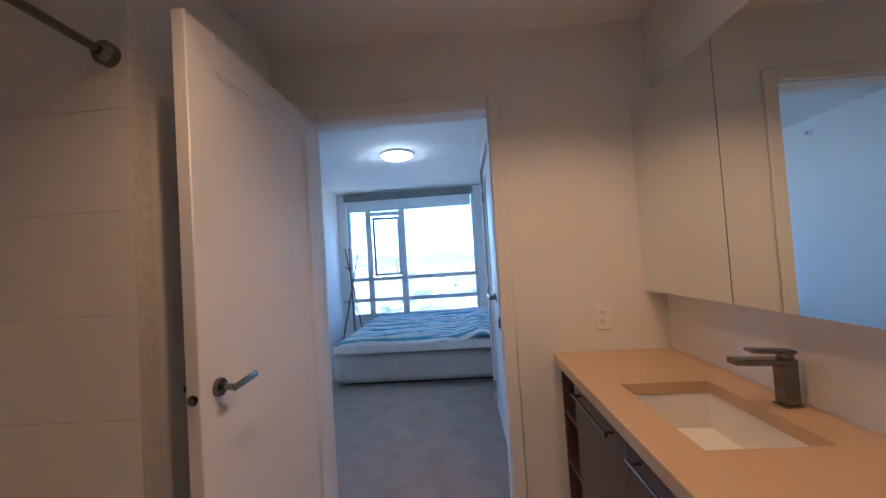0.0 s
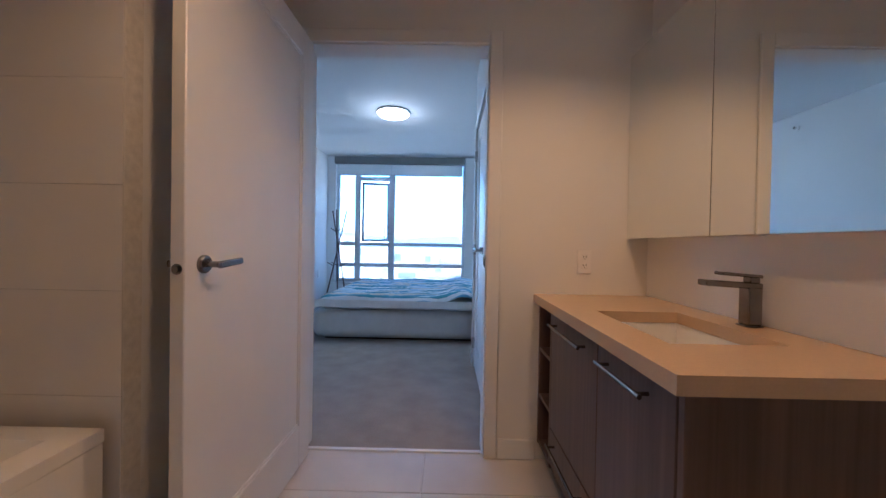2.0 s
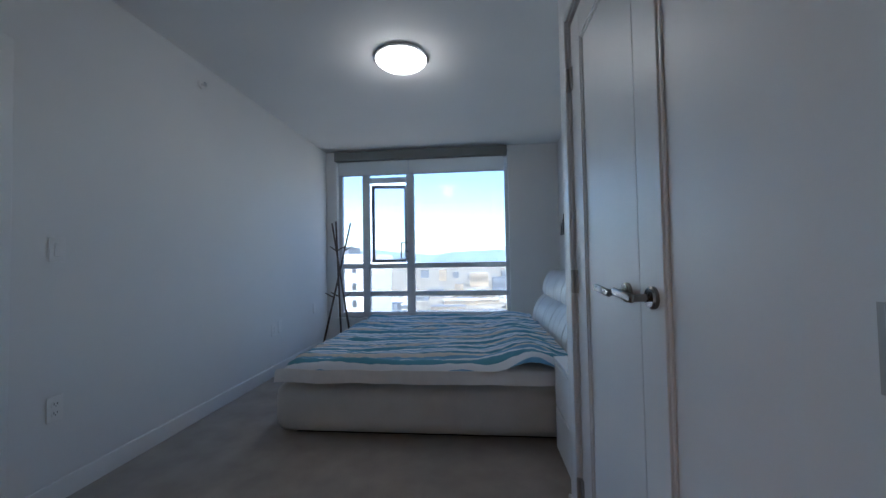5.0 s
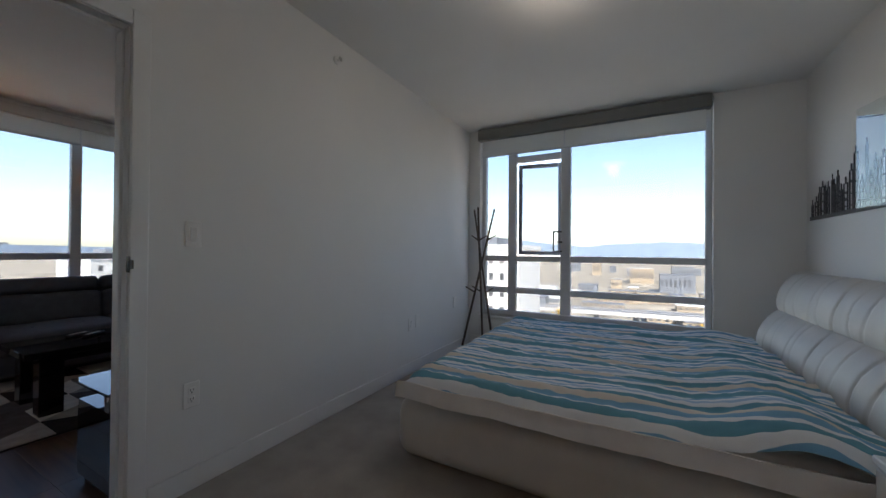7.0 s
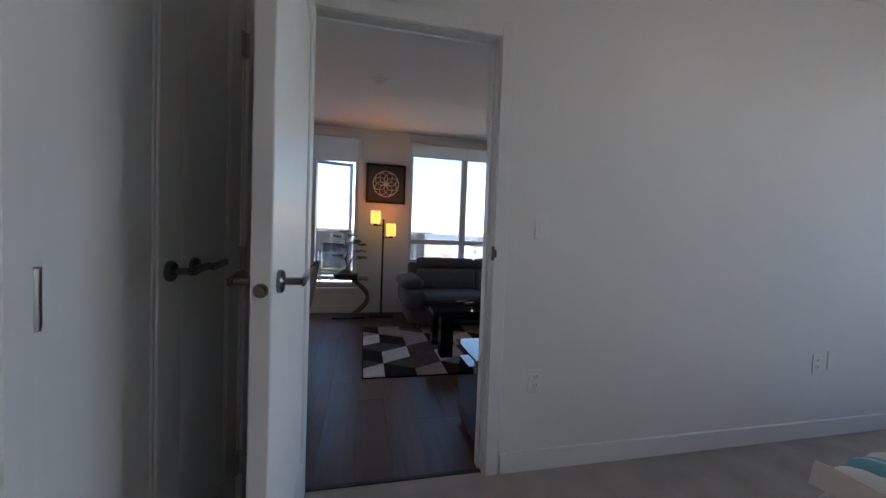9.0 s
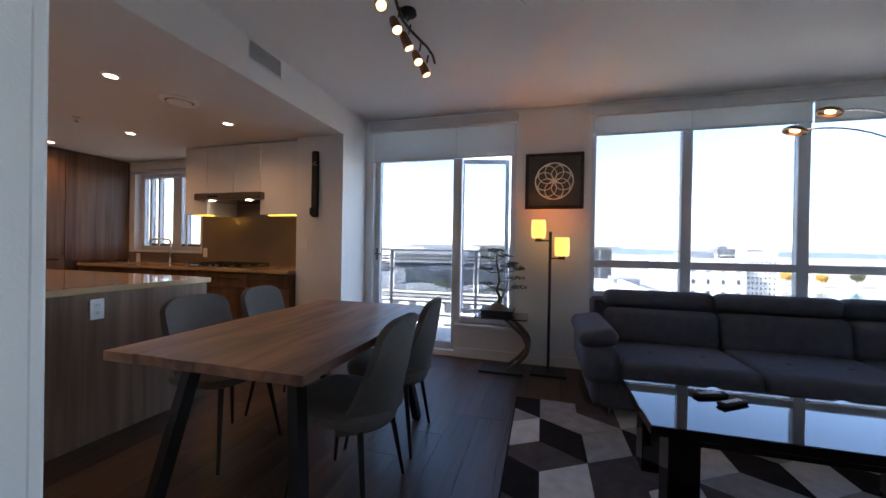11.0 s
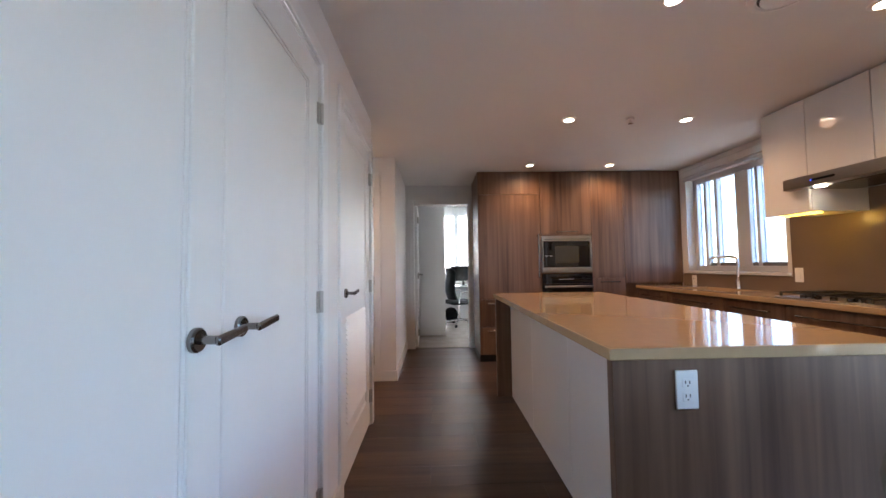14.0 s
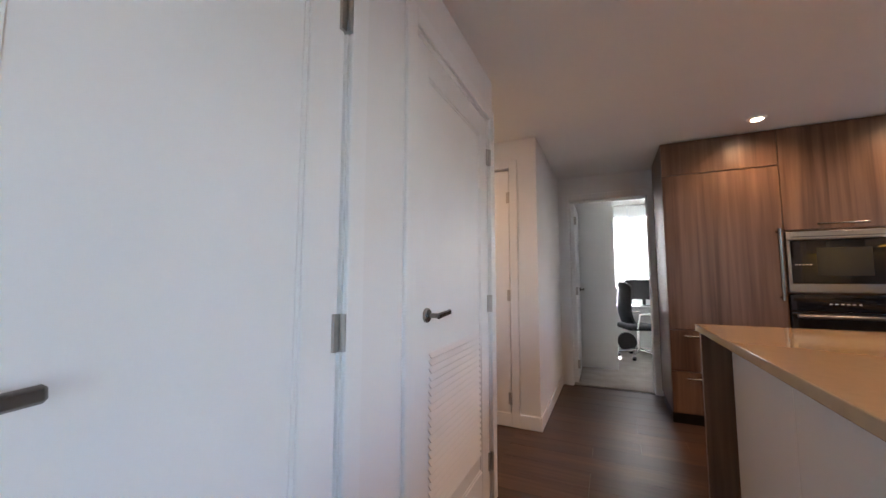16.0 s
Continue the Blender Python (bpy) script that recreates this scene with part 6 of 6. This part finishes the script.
def hills(name, pts, h):
    bm = bmesh.new()
    low, top = [], []
    n = 60
    a, b = Vector(pts[0]), Vector(pts[1])
    for k in range(n + 1):
        p = a.lerp(b, k / n)
        low.append(bm.verts.new((p.x, p.y, G)))
        z = h * (0.35 + 0.65 * abs(noise.noise(Vector((k * 0.11, 2.5, h * 0.01)))) + 0.1 * noise.noise(Vector((k * 0.6, 0, 0))))
        top.append(bm.verts.new((p.x, p.y, G + 20 + z)))
    for k in range(n):
        bm.faces.new((low[k], low[k + 1], top[k + 1], top[k]))
    single(name, bm, HILL, "mountains on the horizon with haze painted in as pale blue", "hills", kind="structure")


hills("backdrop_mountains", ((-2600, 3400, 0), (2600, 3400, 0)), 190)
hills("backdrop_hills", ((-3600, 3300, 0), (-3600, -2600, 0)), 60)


def building(x, y, w, d, top, look_id, face, cols, rows, ww, wh, label, podium=0.0):
    """Block with its middle at x, y; windows on the face that looks at the flat ('e' or 's')."""
    t = thing("building", label, "building", (x, y, G), group="city buildings")
    h = top - G
    part("wall", rb((-w / 2, -d / 2, 0), (w / 2, d / 2, h)), FACADE[look_id], t)
    part("parapet", merge(rb((-w / 2 - 0.2, -d / 2 - 0.2, h), (w / 2 + 0.2, -d / 2 + 0.4, h + 1)), rb((-w / 2 - 0.2, d / 2 - 0.4, h), (w / 2 + 0.2, d / 2 + 0.2, h + 1)), rb((-w / 2 - 0.2, -d / 2 + 0.4, h), (-w / 2 + 0.4, d / 2 - 0.4, h + 1)), rb((w / 2 - 0.4, -d / 2 + 0.4, h), (w / 2 + 0.2, d / 2 - 0.4, h + 1))), FACADE[look_id], t)
    part("roof_plant", rb((-w * 0.2, -d * 0.2, h), (w * 0.15, d * 0.25, h + 2.6)), FACADE[1], t)
    me = mesh_of("window", rb((-0.06, -ww / 2, 0), (0.06, ww / 2, wh)) if face == "e" else rb((-ww / 2, -0.06, 0), (ww / 2, 0.06, wh)), CWIN, False)
    span = d if face == "e" else w
    for r in range(rows):
        z = h - 3.1 * (r + 1) + 0.6
        for c in range(cols):
            s = -span / 2 + span * (c + 0.5) / cols
            piece("window", me, t, (w / 2 + 0.03, s, z) if face == "e" else (s, -d / 2 - 0.03, z))
    for r in range(1, rows):
        z = h - 3.1 * r
        if face == "e" and look_id == 1:
            part("balcony", rb((w / 2, -d / 2, z), (w / 2 + 1.2, d / 2, z + 0.3)), FACADE[0], t)
    return t


building(-130, -36, 24, 26, -1.2, 1, "e", 14, 3, 1.3, 2.4, "apartment block with a dark glazed top floor")
building(-78, -14, 50, 62, -6.0, 0, "e", 22, 7, 1.1, 1.4, "white terraced block with a broad pale roof")
building(-88, 18, 18, 11, -7.5, 1, "e", 4, 6, 1.4, 1.9, "low block with a blue-grey glazed front")
building(-122, 43, 22, 17, -1.6, 0, "e", 5, 6, 0.7, 1.2, "white apartment block with sparse windows")
building(-250, 103, 12, 9, 2.3, 1, "e", 3, 8, 1.6, 2.2, "slim grey apartment tower")
building(-262, 124, 16, 17, 0.6, 0, "e", 8, 8, 0.8, 1.3, "white apartment tower with many windows")
building(-200, -60, 40, 60, 0.2, 0, "e", 16, 6, 1.2, 1.4, "white long apartment block")
building(-27, 72, 17, 16, 1.5, 0, "s", 8, 9, 0.8, 1.3, "white tower with small windows")


def roof_pavilion():
    p = thing("roof_pavilion", "glazed rooftop pavilion under a thin flat canopy", "building", (-100, 0.8, -6.0), group="city buildings")
    part("canopy", rb((-5, -18, 7.7), (6, 18, 8.05)), FACADE[1], p)
    for k in range(12):
        part("window", rb((2.0, -16.3 + k * 2.75, 0.2), (2.2, -13.8 + k * 2.75, 7.2)), CWIN, p)
        part("post", rb((2.2, -16.6 + k * 2.75, 0.0), (2.5, -16.3 + k * 2.75, 7.7)), FACADE[0], p)
    part("wall", rb((-4.5, -16.6, 0.0), (2.0, 16.6, 7.7)), FACADE[0], p)


roof_pavilion()
for bx, by, rad, a0, a1 in ((-66, -12, 6, 20, 160), (-70, -6, 9, 200, 330), (-64, 2, 5, 40, 260), (-78, -26, 8, 10, 200), (-82, 6, 7, 150, 320)):
    pts = [Vector((bx + rad * math.cos(radians(a0 + (a1 - a0) * k / 18)), by + 1.4 * rad * math.sin(radians(a0 + (a1 - a0) * k / 18)), -5.8)) for k in range(19)]
    single("planting_bed", tube(pts, [0.2 + 0.7 * math.sin(math.pi * k / 18) for k in range(19)], 8), FOL[1], "curved planting bed on the pale roof", "planting bed", group="roof garden beds")


def low_town():
    """Low sheds and offices scattered over the flats north of the tower."""
    rnd = random.Random(12)
    for k in range(64):
        y = rnd.uniform(75, 330) if k < 44 else rnd.uniform(330, 700)
        x = rnd.uniform(-0.55, 0.5) * y - 2
        w, d, h = rnd.uniform(6, 26), rnd.uniform(6, 14), rnd.uniform(2.5, 6.5) if y < 330 else rnd.uniform(6, 18)
        if any(abs(y - q) < 11 for q in (96, 118, 152)):
            continue
        t = thing("building", rnd.choice(("low pale shed with a flat roof", "low brown office with a flat roof")), "building", (x, y, G), group="low town buildings")
        tone = rnd.choice((0, 1, 2, 2))
        part("wall", rb((-w / 2, -d / 2, 0), (w / 2, d / 2, h)), FACADE[tone], t)
        part("roof", rb((-w / 2 - 0.3, -d / 2 - 0.3, h), (w / 2 + 0.3, d / 2 + 0.3, h + 0.35)), FACADE[rnd.choice((0, 1, 1))], t)
        for c in range(int(w / 3.2)):
            part("window", rb((-w / 2 + 0.9 + c * 3.2, -d / 2 - 0.06, h * 0.35), (-w / 2 + 2.5 + c * 3.2, -d / 2 + 0.02, h * 0.75)), CWIN, t)


low_town()


def viaduct(label, x0, y0, bend, rise, span, wide):
    v = thing("viaduct", label, "bridge", (0, 0, G))
    pts = [Vector((x0 + span * k, y0 - bend * (k - 6) ** 2 + k * rise, 9)) for k in range(17)]
    bm = bmesh.new()
    rows = []
    for i, p in enumerate(pts):
        d = (pts[min(i + 1, 16)] - pts[max(i - 1, 0)]).normalized()
        n = Vector((-d.y, d.x, 0)) * wide
        rows.append([bm.verts.new(q) for q in (p - n, p + n, p + n + Vector((0, 0, 1.5)), p - n + Vector((0, 0, 1.5)))])
    for a, b in zip(rows, rows[1:]):
        for k in range(4):
            bm.faces.new((a[k], a[(k + 1) % 4], b[(k + 1) % 4], b[k]))
    part("deck", bm, CONC, v)
    for p in pts:
        part("pier", tube((Vector((p.x, p.y, 0)), p), [1.3, 1.0], 10), FACADE[1], v)
    for s in (-1, 1):
        part("parapet", tube([p + Vector((0, s * (wide - 0.2), 1.9)) for p in pts], 0.25, 6), FACADE[1], v)


viaduct("curving concrete rail viaduct on piers", -60, 118, 0.66, 1.5, 12, 4)
viaduct("straight concrete guideway on piers", -70, 152, 0.0, 1.0, 14, 3)
viaduct("low concrete guideway that bends past the tower", -20, 96, -0.25, -2.6, 8, 2.5)
structure("road", rb((-30, 60, G), (90, 68, G + 0.15)), mat("asphalt", (0.06, 0.06, 0.062), 0.9, vary=0.2, scale=0.3), "grey road below the window", "road")


def tree(x, y, h, which, seed):
    t = thing("tree", "autumn yellow street tree" if which == 0 else "dark green street tree", "tree", (x, y, G))
    part("trunk", merge(tube(((0, 0, 0), (0.1, 0, h * 0.3), (0, 0.1, h * 0.7)), [0.3, 0.22, 0.08], 8), tube(((0, 0, h * 0.35), (h * 0.15, 0, h * 0.6)), [0.14, 0.05], 6), tube(((0, 0, h * 0.4), (-h * 0.12, h * 0.1, h * 0.65)), [0.12, 0.05], 6)), BARK, t)
    rnd = random.Random(seed)
    bm = bmesh.new()
    for _ in range(420):
        d = Vector((rnd.gauss(0, 1), rnd.gauss(0, 1), rnd.gauss(0, 0.8))).normalized() * rnd.uniform(0.5, 1.0)
        c = Vector((d.x * h * 0.33, d.y * h * 0.33, h * 0.68 + d.z * h * 0.3)) * (1 + 0.2 * noise.noise(d * 2.5))
        a = Vector((rnd.uniform(-1, 1), rnd.uniform(-1, 1), rnd.uniform(-1, 1))).normalized()
        b = a.orthogonal().normalized()
        s = h * 0.055
        bm.faces.new([bm.verts.new(q) for q in (c - a * s, c - b * s * 0.6, c + a * s, c + b * s * 0.6)])
    part("crown", bm, FOL[which], t)


for k, (tx, ty, th, tw) in enumerate(((-16, 84, 11, 0), (-8, 80, 9, 0), (26, 92, 12, 0), (33, 88, 10, 0), (4, 58, 9, 1), (8, 60, 7, 1), (48, 96, 11, 0), (-20, 100, 10, 1), (18, 130, 12, 0), (-440, 210, 14, 1), (-445, 240, 15, 0), (-438, 265, 14, 0), (-450, 300, 16, 1), (-442, 330, 14, 0), (-80, 36, 9, 0), (-74, 40, 8, 1), (-30, 108, 10, 0), (-24, 136, 12, 0), (12, 104, 9, 0), (40, 138, 11, 0), (30, 112, 9, 1), (-44, 128, 11, 0), (56, 120, 10, 0), (2, 88, 8, 0))):
    tree(tx, ty, th, tw, k)

# ---------------- planks and tiles ----------------
def planks():
    rnd = random.Random(8)
    w = 0.186
    x0, x1 = -5.17, -1.535
    made = {}

    def plank_mesh(L):
        L = round(L, 2)
        if L not in made:
            made[L] = mesh_of("plank", rb((0, 0.0006, -0.012), (L - 0.0012, w - 0.0006, 0.0), 0.0006, 1), FLOORW, False)
        return made[L]
    y = -5.75
    while y < 3.9:
        x = x0
        L = rnd.choice((0.4, 0.7, 1.0, 1.3, 1.6))
        while x < x1 - 0.02:
            if x1 - (x + L) < 0.25:
                L = x1 - x
            piece("plank", plank_mesh(L), floor_living, (x, y, 0))
            x += L
            L = rnd.choice((1.2, 1.5, 1.8))
        y += w


planks()


def tiles():
    me = mesh_of("tile", rb((0.0015, 0.0015, -0.008), (0.5985, 0.2985, 0.0), 0.0015, 1), BTILE, False)
    for i in range(4):
        for j in range(10):
            piece("tile", me, floor_bath, (-0.62 + i * 0.6 - 0.01, -3.02 + j * 0.3 + 0.05, 0))
    end = bpy.data.objects["wall_tub_end"]
    mw = mesh_of("tile", rb((0.0005, -0.006, 0.0005), (0.4745, 0.0, 0.2995), 0.0004, 1), WTILE, False)
    for i in range(2):
        for j in range(8):
            piece("tile", mw, end, (-1.2 + i * 0.475, -0.79, j * 0.3 + 0.02))


tiles()
